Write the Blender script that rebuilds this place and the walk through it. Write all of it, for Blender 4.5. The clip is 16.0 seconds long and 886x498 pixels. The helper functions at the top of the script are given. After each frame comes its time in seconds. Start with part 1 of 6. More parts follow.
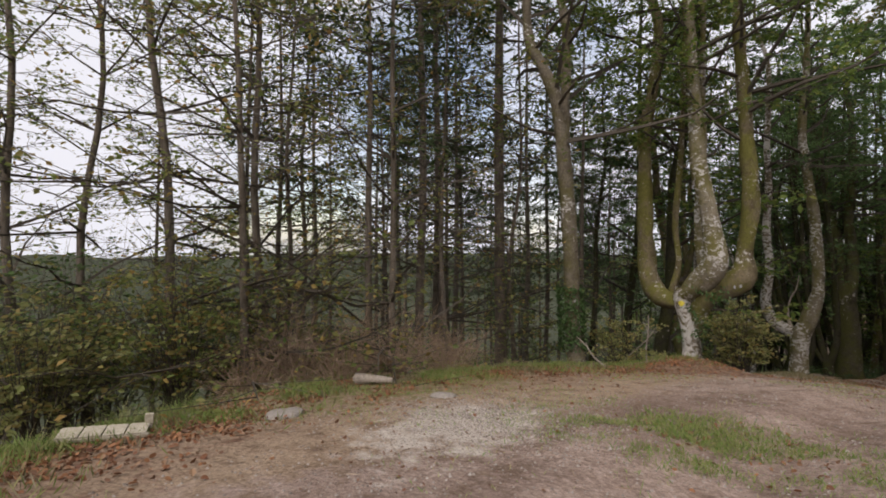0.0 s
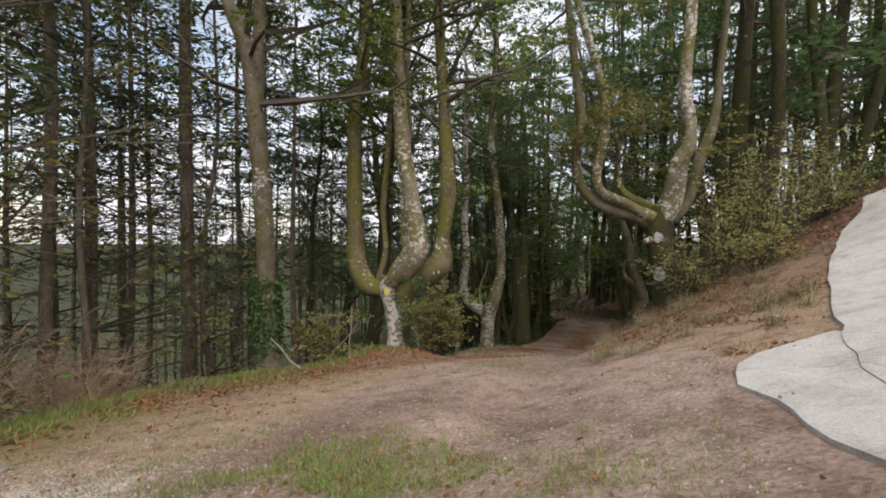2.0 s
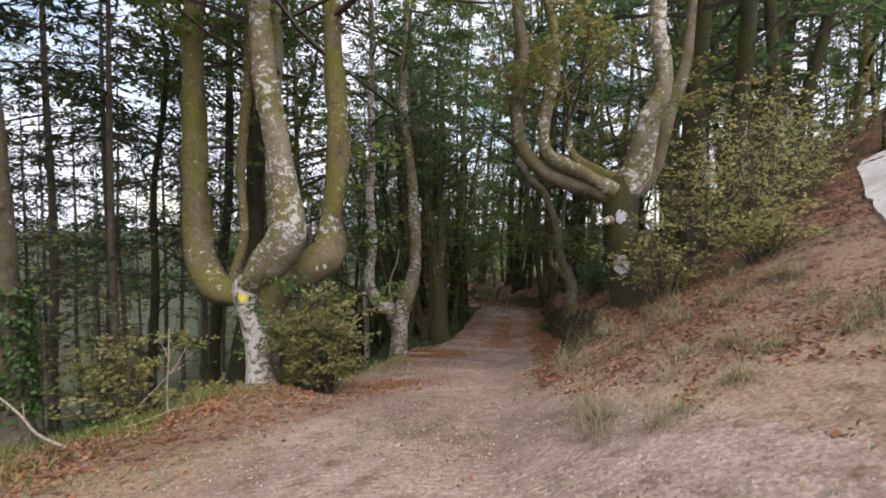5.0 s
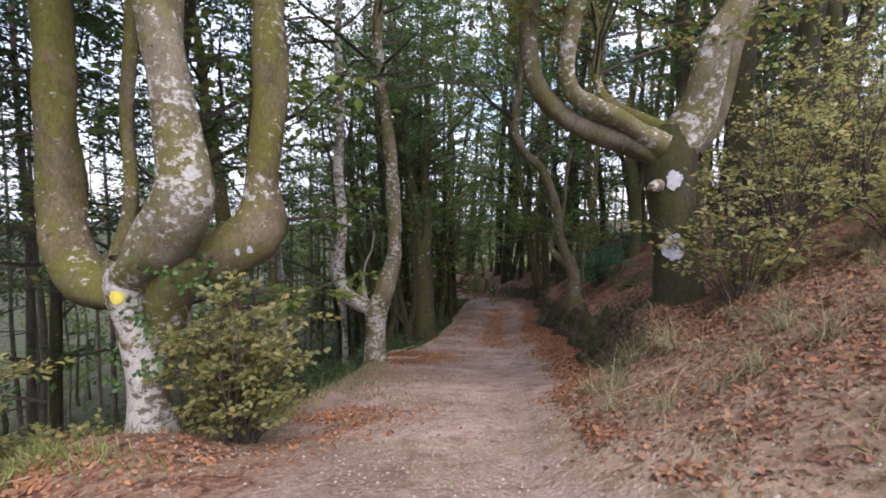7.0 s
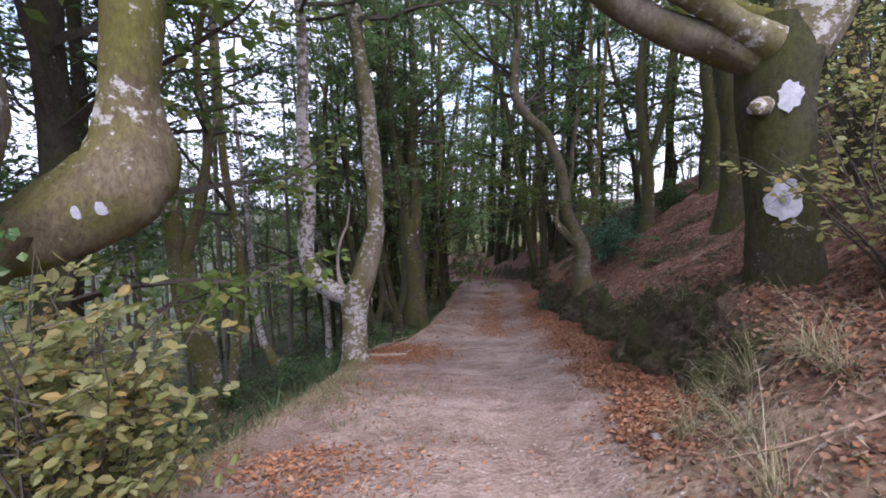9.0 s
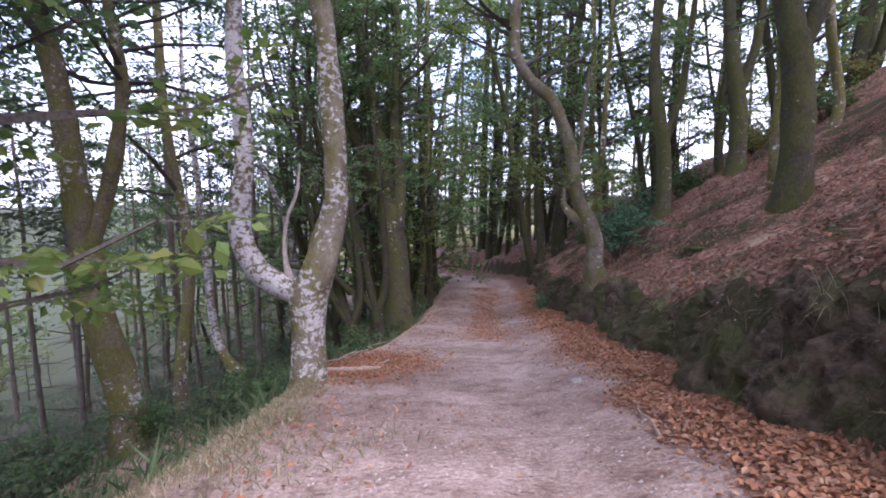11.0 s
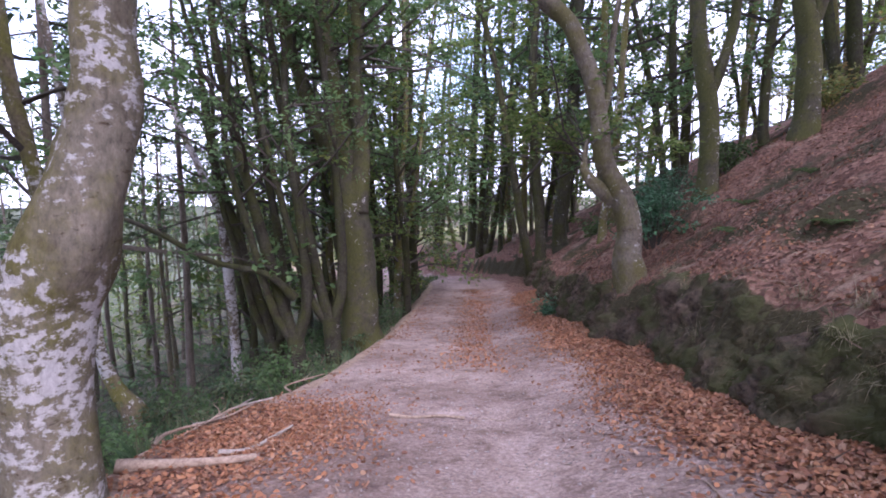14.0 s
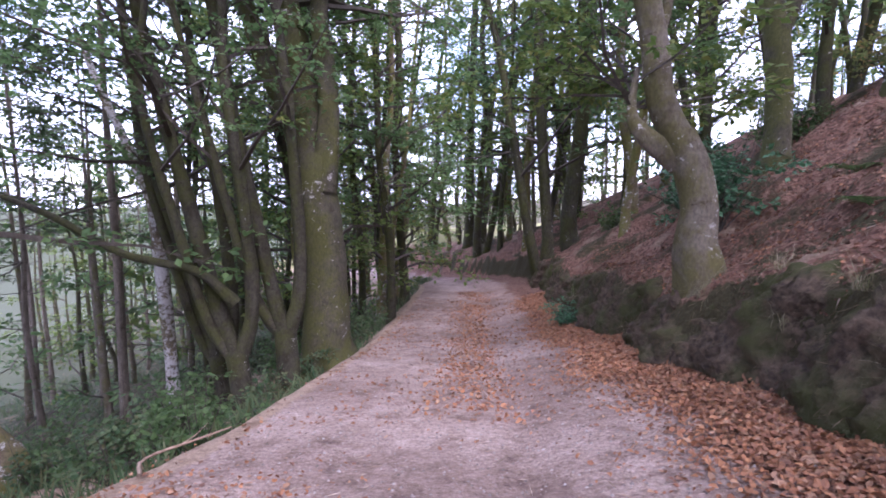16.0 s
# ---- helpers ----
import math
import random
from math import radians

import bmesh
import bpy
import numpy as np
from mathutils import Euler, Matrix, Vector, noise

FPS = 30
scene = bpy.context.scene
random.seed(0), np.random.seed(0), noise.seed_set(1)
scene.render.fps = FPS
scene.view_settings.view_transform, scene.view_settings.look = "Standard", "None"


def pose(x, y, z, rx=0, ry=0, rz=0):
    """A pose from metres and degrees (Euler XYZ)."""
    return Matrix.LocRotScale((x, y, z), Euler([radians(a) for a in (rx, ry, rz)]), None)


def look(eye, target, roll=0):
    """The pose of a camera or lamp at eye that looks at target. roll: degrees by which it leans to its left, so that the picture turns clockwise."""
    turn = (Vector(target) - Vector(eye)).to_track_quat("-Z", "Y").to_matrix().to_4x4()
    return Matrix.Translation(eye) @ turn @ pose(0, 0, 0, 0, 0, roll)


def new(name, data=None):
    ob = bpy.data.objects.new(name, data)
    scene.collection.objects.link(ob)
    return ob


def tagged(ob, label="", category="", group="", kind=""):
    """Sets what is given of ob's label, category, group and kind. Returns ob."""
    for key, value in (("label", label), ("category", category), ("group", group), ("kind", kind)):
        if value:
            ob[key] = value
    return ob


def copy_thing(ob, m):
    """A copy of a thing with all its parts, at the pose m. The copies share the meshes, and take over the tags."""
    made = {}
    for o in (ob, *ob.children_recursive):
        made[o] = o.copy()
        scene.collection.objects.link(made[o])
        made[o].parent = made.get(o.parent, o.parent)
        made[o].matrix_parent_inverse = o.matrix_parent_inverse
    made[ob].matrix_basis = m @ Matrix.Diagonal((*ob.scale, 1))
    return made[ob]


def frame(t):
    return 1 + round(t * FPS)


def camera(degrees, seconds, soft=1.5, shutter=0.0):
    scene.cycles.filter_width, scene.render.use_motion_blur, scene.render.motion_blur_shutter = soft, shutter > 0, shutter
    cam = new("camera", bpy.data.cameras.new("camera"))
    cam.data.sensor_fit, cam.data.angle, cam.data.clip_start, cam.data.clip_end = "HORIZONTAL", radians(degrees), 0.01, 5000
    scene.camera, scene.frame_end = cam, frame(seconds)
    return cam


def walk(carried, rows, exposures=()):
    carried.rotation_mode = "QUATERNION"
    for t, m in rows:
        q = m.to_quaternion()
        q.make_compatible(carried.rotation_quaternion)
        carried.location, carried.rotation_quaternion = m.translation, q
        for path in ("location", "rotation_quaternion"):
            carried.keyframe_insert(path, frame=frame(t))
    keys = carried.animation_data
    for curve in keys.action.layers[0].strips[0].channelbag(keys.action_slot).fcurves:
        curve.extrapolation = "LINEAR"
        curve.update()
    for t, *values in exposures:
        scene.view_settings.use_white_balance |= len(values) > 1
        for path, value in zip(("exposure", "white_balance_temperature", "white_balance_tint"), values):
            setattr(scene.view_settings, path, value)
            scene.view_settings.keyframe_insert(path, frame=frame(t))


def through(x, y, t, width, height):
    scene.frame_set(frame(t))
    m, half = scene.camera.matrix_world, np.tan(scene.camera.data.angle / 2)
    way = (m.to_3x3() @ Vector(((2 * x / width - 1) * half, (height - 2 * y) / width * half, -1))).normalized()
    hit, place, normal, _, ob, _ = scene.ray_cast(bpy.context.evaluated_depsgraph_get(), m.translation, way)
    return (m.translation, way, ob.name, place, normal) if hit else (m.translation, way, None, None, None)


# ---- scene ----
cam = camera(88.2, 16.0, 1.8)
PATH = [
    (0.0, (2.205, -9.950, 2.323), (-1.737, -6.876, 2.271), 0.2),
    (0.5, (2.063, -9.461, 2.283), (-1.431, -5.886, 2.197), 0.5),
    (1.0, (2.072, -8.898, 2.292), (-0.849, -4.841, 2.176), 0.9),
    (1.5, (1.997, -8.388, 2.241), (-0.361, -3.980, 2.134), 0.9),
    (2.0, (1.958, -7.852, 2.175), (0.203, -3.172, 2.048), 0.8),
    (2.5, (1.946, -7.333, 2.154), (0.596, -2.524, 1.938), 1.0),
    (3.0, (1.846, -6.709, 2.124), (0.713, -1.845, 1.885), 1.1),
    (3.5, (1.737, -6.128, 2.079), (0.712, -1.239, 1.868), 1.1),
    (4.0, (1.520, -5.499, 2.056), (0.590, -0.589, 1.874), 1.2),
    (4.2, (1.404, -5.274, 2.092), (0.484, -0.363, 1.892), 1.1),
    (6.3, (0.819, -2.500, 1.814), (0.089, 2.436, 1.498), 0.9),
    (6.5, (0.769, -2.267, 1.782), (0.044, 2.669, 1.449), 0.9),
    (7.0, (0.678, -1.637, 1.696), (-0.024, 3.300, 1.333), 0.8),
    (7.5, (0.637, -1.125, 1.628), (-0.048, 3.813, 1.242), 0.8),
    (8.0, (0.498, -0.526, 1.559), (-0.162, 4.412, 1.137), 0.5),
    (8.5, (0.445, 0.021, 1.452), (-0.178, 4.957, 0.957), 0.2),
    (9.0, (0.304, 0.630, 1.313), (-0.288, 5.564, 0.763), -0.3),
    (9.2, (0.249, 0.863, 1.287), (-0.318, 5.798, 0.713), -0.4),
    (11.3, (0.064, 3.600, 0.697), (-0.386, 8.545, 0.103), -0.0),
    (11.5, (0.068, 3.878, 0.684), (-0.365, 8.822, 0.072), 0.0),
    (12.0, (0.125, 4.601, 0.555), (-0.278, 9.547, -0.060), 0.2),
    (12.5, (0.144, 5.254, 0.423), (-0.253, 10.201, -0.184), 0.3),
    (13.0, (0.167, 6.011, 0.255), (-0.223, 10.959, -0.347), 0.2),
    (13.5, (0.146, 6.689, 0.089), (-0.252, 11.638, -0.501), 0.1),
    (14.0, (0.135, 7.482, -0.094), (-0.237, 12.434, -0.670), -0.0),
    (14.5, (0.077, 8.201, -0.246), (-0.293, 13.155, -0.812), 0.1),
    (15.0, (0.075, 9.027, -0.404), (-0.280, 13.981, -0.975), -0.1),
    (15.5, (0.107, 9.552, -0.484), (-0.246, 14.507, -1.055), 0.2),
    (16.0, (0.101, 10.561, -0.742), (-0.238, 15.520, -1.289), 0.1),
]
walk(cam, [(t, look(eye, target, roll)) for t, eye, target, roll in PATH], ((0, 0.45, 7800, 13), (1, 0.63, 8000, 12), (2, 0.78, 7850, 11), (3.5, 0.9, 7550, 14), (7, 1.48, 6800, 19), (9, 1.72, 6250, 24), (12, 2.38, 5950, 35), (14, 2.48, 5900, 36), (16, 2.7, 5850, 36)))

from mathutils.bvhtree import BVHTree

# ---- sky, sun ----
world = bpy.data.worlds.new("sky")
scene.world = world
world.use_nodes = True
wn, wl = world.node_tree.nodes, world.node_tree.links
wn.clear()
w_out = wn.new("ShaderNodeOutputWorld")
w_bg = wn.new("ShaderNodeBackground")
w_bg.inputs["Strength"].default_value = 0.13
w_sky = wn.new("ShaderNodeTexSky")
w_sky.sky_type = "NISHITA"
w_sky.sun_disc = False
w_sky.sun_elevation = radians(42)
w_sky.sun_rotation = radians(150)
w_noise = wn.new("ShaderNodeTexNoise")
w_noise.inputs["Scale"].default_value = 2.6
w_noise.inputs["Detail"].default_value = 6
w_ramp = wn.new("ShaderNodeValToRGB")
w_ramp.color_ramp.elements[0].position = 0.32
w_ramp.color_ramp.elements[1].position = 0.54
w_mix = wn.new("ShaderNodeMixRGB")
w_mix.inputs[2].default_value = (4.5, 5.0, 6.2, 1)
wl.new(w_noise.outputs["Fac"], w_ramp.inputs["Fac"])
wl.new(w_ramp.outputs["Color"], w_mix.inputs[0])
wl.new(w_sky.outputs["Color"], w_mix.inputs[1])
wl.new(w_mix.outputs["Color"], w_bg.inputs["Color"])
wl.new(w_bg.outputs["Background"], w_out.inputs["Surface"])

sun = new("sun", bpy.data.lights.new("sun", "SUN"))
sun.data.energy = 1.5
sun.data.angle = radians(48)
sun.data.color = (1.0, 0.96, 0.9)
sun.matrix_world = look((8.5, -14.5, 24), (0, 0, 0))


# ---- materials ----
def mat_new(name):
    m = bpy.data.materials.new(name)
    m.use_nodes = True
    nt = m.node_tree
    return m, nt.nodes, nt.links, nt.nodes["Principled BSDF"]


def nd(nodes, kind, **values):
    n = nodes.new(kind)
    for k, v in values.items():
        n.inputs[k].default_value = v
    return n


def ramp_of(nodes, links, source, stops):
    r = nodes.new("ShaderNodeValToRGB")
    el = r.color_ramp.elements
    while len(el) < len(stops):
        el.new(0.5)
    for e, (p, c) in zip(el, stops):
        e.position = p
        e.color = (*c, 1)
    links.new(source, r.inputs["Fac"])
    return r.outputs["Color"]


def mixed(nodes, links, fac, a, b, mode="MIX"):
    m = nodes.new("ShaderNodeMixRGB")
    m.blend_type = mode
    for sock, v in zip(m.inputs, (fac, a, b)):
        if isinstance(v, (int, float)):
            sock.default_value = v
        elif isinstance(v, tuple):
            sock.default_value = (*v, 1)
        else:
            links.new(v, sock)
    return m.outputs["Color"]


def bump_to(nodes, links, bsdf, height, strength, distance):
    b = nodes.new("ShaderNodeBump")
    b.inputs["Strength"].default_value = strength
    b.inputs["Distance"].default_value = distance
    links.new(height, b.inputs["Height"])
    links.new(b.outputs["Normal"], bsdf.inputs["Normal"])


def bark(name, dark, light, moss, moss_at, lichen_at, stretch=0.5, rough_bump=0.8):
    """Bark with fine grooves, moss on the weather side, clustered pale lichen and dark scars; thresholds 0..1, higher is rarer."""
    m, n, l, b = mat_new(name)
    tc = n.new("ShaderNodeTexCoord")

    def field(scale, detail, roughness, size=(1, 1, 1), shift=(0, 0, 0)):
        mp = n.new("ShaderNodeMapping")
        mp.inputs["Scale"].default_value = size
        mp.inputs["Location"].default_value = shift
        l.new(tc.outputs["Object"], mp.inputs["Vector"])
        t = nd(n, "ShaderNodeTexNoise", Scale=scale, Detail=detail, Roughness=roughness)
        l.new(mp.outputs["Vector"], t.inputs["Vector"])
        return t.outputs["Fac"]

    def sums(a, ka, c, kc, d=0.0):
        q = n.new("ShaderNodeMath")
        q.operation = "MULTIPLY_ADD"
        l.new(a, q.inputs[0])
        q.inputs[1].default_value = ka
        q.inputs[2].default_value = d
        w = n.new("ShaderNodeMath")
        w.operation = "MULTIPLY_ADD"
        l.new(c, w.inputs[0])
        w.inputs[1].default_value = kc
        l.new(q.outputs[0], w.inputs[2])
        return w.outputs[0]

    grain = field(26.0, 10.0, 0.78, (1, 1, stretch))
    tone = field(3.4, 6.0, 0.6, (1, 1, 0.7), (3, 9, 1))
    blot = field(1.7, 8.0, 0.66)
    spots = field(8.5, 11.0, 0.72, (1, 1, 1.3), (7, 3, 11))
    group = field(1.25, 3.0, 0.5, (1, 1, 0.8), (2, 8, 5))
    scars = field(5.5, 7.0, 0.7, (1, 1, 2.2), (13, 4, 2))
    geo = n.new("ShaderNodeNewGeometry")
    dot = n.new("ShaderNodeVectorMath")
    dot.operation = "DOT_PRODUCT"
    l.new(geo.outputs["Normal"], dot.inputs[0])
    dot.inputs[1].default_value = (-0.75, 0.1, 0.45)
    base = ramp_of(n, l, grain, [(0.3, dark), (0.68, light)])
    tint = ramp_of(n, l, tone, [(0.32, (0.62, 0.6, 0.55)), (0.5, (0.95, 0.95, 0.93)), (0.7, (1.15, 1.13, 1.12))])
    base = mixed(n, l, 1.0, base, tint, "MULTIPLY")
    scar = ramp_of(n, l, scars, [(0.6, (1, 1, 1)), (0.67, (0.4, 0.33, 0.27))])
    base = mixed(n, l, 1.0, base, scar, "MULTIPLY")
    mossc = ramp_of(n, l, grain, [(0.28, tuple(0.4 * c for c in moss)), (0.72, moss)])
    weather = sums(blot, 1.0, dot.outputs["Value"], 0.07)
    mf = ramp_of(n, l, sums(weather, 1.0, grain, 0.16, -0.08), [(moss_at - 0.08, (0, 0, 0)), (moss_at + 0.09, (0.92, 0.92, 0.92))])
    c1 = mixed(n, l, mf, base, mossc)
    lf = ramp_of(n, l, sums(spots, 0.86, group, 0.42, -0.14), [(lichen_at - 0.015, (0, 0, 0)), (lichen_at + 0.03, (0.95, 0.95, 0.95))])
    lc = ramp_of(n, l, grain, [(0.3, (0.36, 0.35, 0.34)), (0.66, (0.66, 0.65, 0.65))])
    c2 = mixed(n, l, lf, c1, lc)
    l.new(c2, b.inputs["Base Color"])
    b.inputs["Roughness"].default_value = 0.92
    b.inputs["Specular IOR Level"].default_value = 0.18
    bump_to(n, l, b, sums(grain, 1.0, spots, 0.5), rough_bump, 0.035)
    return m


def foliage(name, colours, rough=0.55, through=0.52):
    """Leaves: one of several colours for each leaf, light passing through the blade."""
    m, n, l, b = mat_new(name)
    geo = n.new("ShaderNodeNewGeometry")
    c = ramp_of(n, l, geo.outputs["Random Per Island"], [(i / max(1, len(colours) - 1), k) for i, k in enumerate(colours)])
    obi = n.new("ShaderNodeObjectInfo")
    hsv = n.new("ShaderNodeHueSaturation")
    mr = n.new("ShaderNodeMapRange")
    mr.inputs["To Min"].default_value = 0.75
    mr.inputs["To Max"].default_value = 1.25
    l.new(obi.outputs["Random"], mr.inputs["Value"])
    l.new(mr.outputs["Result"], hsv.inputs["Value"])
    l.new(c, hsv.inputs["Color"])
    l.new(hsv.outputs["Color"], b.inputs["Base Color"])
    b.inputs["Roughness"].default_value = rough
    b.inputs["Specular IOR Level"].default_value = 0.3
    tr = n.new("ShaderNodeBsdfTranslucent")
    l.new(hsv.outputs["Color"], tr.inputs["Color"])
    mx = n.new("ShaderNodeMixShader")
    mx.inputs[0].default_value = through
    l.new(b.outputs["BSDF"], mx.inputs[1])
    l.new(tr.outputs["BSDF"], mx.inputs[2])
    l.new(mx.outputs["Shader"], n["Material Output"].inputs["Surface"])
    return m


def mottled(name, a, b_col, scale, rough=0.9, bump=0.4, dist=0.01, third=None):
    m, n, l, b = mat_new(name)
    tc = n.new("ShaderNodeTexCoord")
    t1 = nd(n, "ShaderNodeTexNoise", Scale=scale, Detail=8.0, Roughness=0.65)
    t2 = nd(n, "ShaderNodeTexNoise", Scale=scale * 0.12, Detail=4.0)
    l.new(tc.outputs["Object"], t1.inputs["Vector"])
    l.new(tc.outputs["Object"], t2.inputs["Vector"])
    c = ramp_of(n, l, t1.outputs["Fac"], [(0.3, a), (0.7, b_col)])
    if third:
        f = ramp_of(n, l, t2.outputs["Fac"], [(0.42, (0, 0, 0)), (0.62, (1, 1, 1))])
        c = mixed(n, l, f, c, third)
    l.new(c, b.inputs["Base Color"])
    b.inputs["Roughness"].default_value = rough
    b.inputs["Specular IOR Level"].default_value = 0.25
    bump_to(n, l, b, t1.outputs["Fac"], bump, dist)
    return m


def ground_material():
    """Forest soil, with gravel, leaf litter, moss and turf laid on by the zones of the terrain."""
    m, n, l, b = mat_new("forest_ground")
    tc = n.new("ShaderNodeTexCoord")
    fine = nd(n, "ShaderNodeTexNoise", Scale=21.0, Detail=10.0, Roughness=0.8)
    mid = nd(n, "ShaderNodeTexNoise", Scale=3.1, Detail=7.0, Roughness=0.65)
    wide = nd(n, "ShaderNodeTexNoise", Scale=0.55, Detail=5.0)
    peb = nd(n, "ShaderNodeTexVoronoi", Scale=38.0)
    flake = nd(n, "ShaderNodeTexVoronoi", Scale=17.0)
    for t in (fine, mid, wide, peb, flake):
        l.new(tc.outputs["Object"], t.inputs["Vector"])

    def zone(name):
        a = n.new("ShaderNodeAttribute")
        a.attribute_name = name
        add = n.new("ShaderNodeMath")
        add.operation = "MULTIPLY_ADD"
        l.new(mid.outputs["Fac"], add.inputs[0])
        add.inputs[1].default_value = 0.9
        l.new(a.outputs["Fac"], add.inputs[2])
        return ramp_of(n, l, add.outputs[0], [(0.82, (0, 0, 0)), (1.02, (1, 1, 1))])

    soil = ramp_of(n, l, fine.outputs["Fac"], [(0.3, (0.18, 0.13, 0.095)), (0.7, (0.52, 0.41, 0.315))])
    track = ramp_of(n, l, fine.outputs["Fac"], [(0.3, (0.17, 0.13, 0.11)), (0.5, (0.36, 0.295, 0.262)), (0.7, (0.57, 0.49, 0.45))])
    grit = ramp_of(n, l, peb.outputs["Distance"], [(0.1, (1.35, 1.3, 1.28)), (0.5, (0.8, 0.8, 0.8))])
    track = mixed(n, l, 0.3, track, grit, "MULTIPLY")
    patch = ramp_of(n, l, mid.outputs["Fac"], [(0.3, (0.5, 0.44, 0.42)), (0.48, (0.92, 0.88, 0.86)), (0.7, (1.16, 1.14, 1.14))])
    track = mixed(n, l, 1.0, track, patch, "MULTIPLY")
    soil = mixed(n, l, 1.0, soil, patch, "MULTIPLY")
    trackw = ramp_of(n, l, wide.outputs["Fac"], [(0.38, (0.72, 0.66, 0.64)), (0.62, (1.1, 1.06, 1.06))])
    track = mixed(n, l, 1.0, track, trackw, "MULTIPLY")
    pale = ramp_of(n, l, fine.outputs["Fac"], [(0.3, (0.38, 0.33, 0.3)), (0.7, (0.68, 0.62, 0.57))])
    leaf = ramp_of(n, l, flake.outputs["Color"], [(0.1, (0.075, 0.042, 0.032)), (0.45, (0.17, 0.09, 0.065)), (0.9, (0.3, 0.18, 0.13))])
    leafn = ramp_of(n, l, fine.outputs["Fac"], [(0.3, (0.55, 0.55, 0.55)), (0.7, (1.2, 1.2, 1.2))])
    leaf = mixed(n, l, 1.0, leaf, leafn, "MULTIPLY")
    # brown moss, darkened so its tone also holds the shade of the undercut bank
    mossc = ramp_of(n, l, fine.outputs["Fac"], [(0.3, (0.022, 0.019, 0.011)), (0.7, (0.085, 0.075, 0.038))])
    turf = ramp_of(n, l, fine.outputs["Fac"], [(0.3, (0.085, 0.085, 0.033)), (0.7, (0.25, 0.24, 0.11))])
    c = mixed(n, l, zone("track"), soil, track)
    c = mixed(n, l, zone("litter"), c, leaf)
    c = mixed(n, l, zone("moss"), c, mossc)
    c = mixed(n, l, zone("turf"), c, turf)
    c = mixed(n, l, zone("pale"), c, pale)
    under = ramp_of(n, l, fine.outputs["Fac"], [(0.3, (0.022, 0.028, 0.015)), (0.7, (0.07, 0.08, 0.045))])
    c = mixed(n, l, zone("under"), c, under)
    l.new(c, b.inputs["Base Color"])
    b.inputs["Roughness"].default_value = 0.95
    b.inputs["Specular IOR Level"].default_value = 0.15
    hsum = n.new("ShaderNodeMath")
    hsum.operation = "ADD"
    l.new(fine.outputs["Fac"], hsum.inputs[0])
    l.new(flake.outputs["Distance"], hsum.inputs[1])
    bump_to(n, l, b, hsum.outputs[0], 0.75, 0.03)
    return m


M_GROUND = ground_material()


def road_material():
    """Worn concrete: speckled, stained, with a net of fine cracks."""
    m, n, l, b = mat_new("worn_concrete")
    tc = n.new("ShaderNodeTexCoord")
    speck = nd(n, "ShaderNodeTexNoise", Scale=46.0, Detail=8.0, Roughness=0.8)
    stain = nd(n, "ShaderNodeTexNoise", Scale=1.7, Detail=8.0, Roughness=0.7)
    warp = nd(n, "ShaderNodeTexNoise", Scale=2.2, Detail=6.0)
    for t in (speck, stain, warp):
        l.new(tc.outputs["Object"], t.inputs["Vector"])
    crack = n.new("ShaderNodeTexVoronoi")
    crack.feature = "DISTANCE_TO_EDGE"
    crack.inputs["Scale"].default_value = 0.9
    l.new(mixed(n, l, 0.45, tc.outputs["Object"], warp.outputs["Color"]), crack.inputs["Vector"])
    c = ramp_of(n, l, speck.outputs["Fac"], [(0.32, (0.3, 0.3, 0.3)), (0.5, (0.54, 0.54, 0.55)), (0.68, (0.7, 0.7, 0.72))])
    st = ramp_of(n, l, stain.outputs["Fac"], [(0.36, (0.72, 0.7, 0.67)), (0.52, (0.95, 0.95, 0.95)), (0.7, (1.08, 1.08, 1.1))])
    c = mixed(n, l, 1.0, c, st, "MULTIPLY")
    cr = ramp_of(n, l, crack.outputs["Distance"], [(0.004, (0.45, 0.43, 0.4)), (0.016, (1, 1, 1))])
    c = mixed(n, l, 0.3, c, cr, "MULTIPLY")
    l.new(c, b.inputs["Base Color"])
    b.inputs["Roughness"].default_value = 0.9
    b.inputs["Specular IOR Level"].default_value = 0.2
    bump_to(n, l, b, speck.outputs["Fac"], 0.6, 0.015)
    return m


M_ROAD = road_material()
M_BEECH = bark("mossy_beech_bark", (0.07, 0.06, 0.048), (0.24, 0.21, 0.17), (0.15, 0.14, 0.055), 0.51, 0.63)
M_MOSSY = bark("moss_covered_bark", (0.075, 0.06, 0.04), (0.25, 0.21, 0.145), (0.2, 0.195, 0.055), 0.46, 0.6)
M_PALE = bark("lichen_beech_bark", (0.11, 0.095, 0.072), (0.33, 0.295, 0.235), (0.2, 0.185, 0.065), 0.475, 0.555)
M_WHITEBARK = bark("white_lichen_bark", (0.085, 0.07, 0.055), (0.28, 0.24, 0.2), (0.17, 0.15, 0.05), 0.52, 0.5)
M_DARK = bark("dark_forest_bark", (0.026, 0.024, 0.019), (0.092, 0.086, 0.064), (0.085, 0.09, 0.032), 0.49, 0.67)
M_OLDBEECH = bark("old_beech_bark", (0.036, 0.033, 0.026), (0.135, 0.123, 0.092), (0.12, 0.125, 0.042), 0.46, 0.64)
M_CONIFER = bark("conifer_bark", (0.075, 0.062, 0.053), (0.25, 0.215, 0.185), (0.09, 0.085, 0.04), 0.66, 0.68, 0.12, 0.8)
M_TWIG = mottled("twig_bark", (0.04, 0.034, 0.028), (0.12, 0.104, 0.088), 30.0)
M_DEADWOOD = mottled("bleached_dead_wood", (0.2, 0.165, 0.14), (0.42, 0.375, 0.335), 24.0)
M_STICK = mottled("weathered_stick", (0.2, 0.14, 0.1), (0.42, 0.33, 0.26), 26.0)
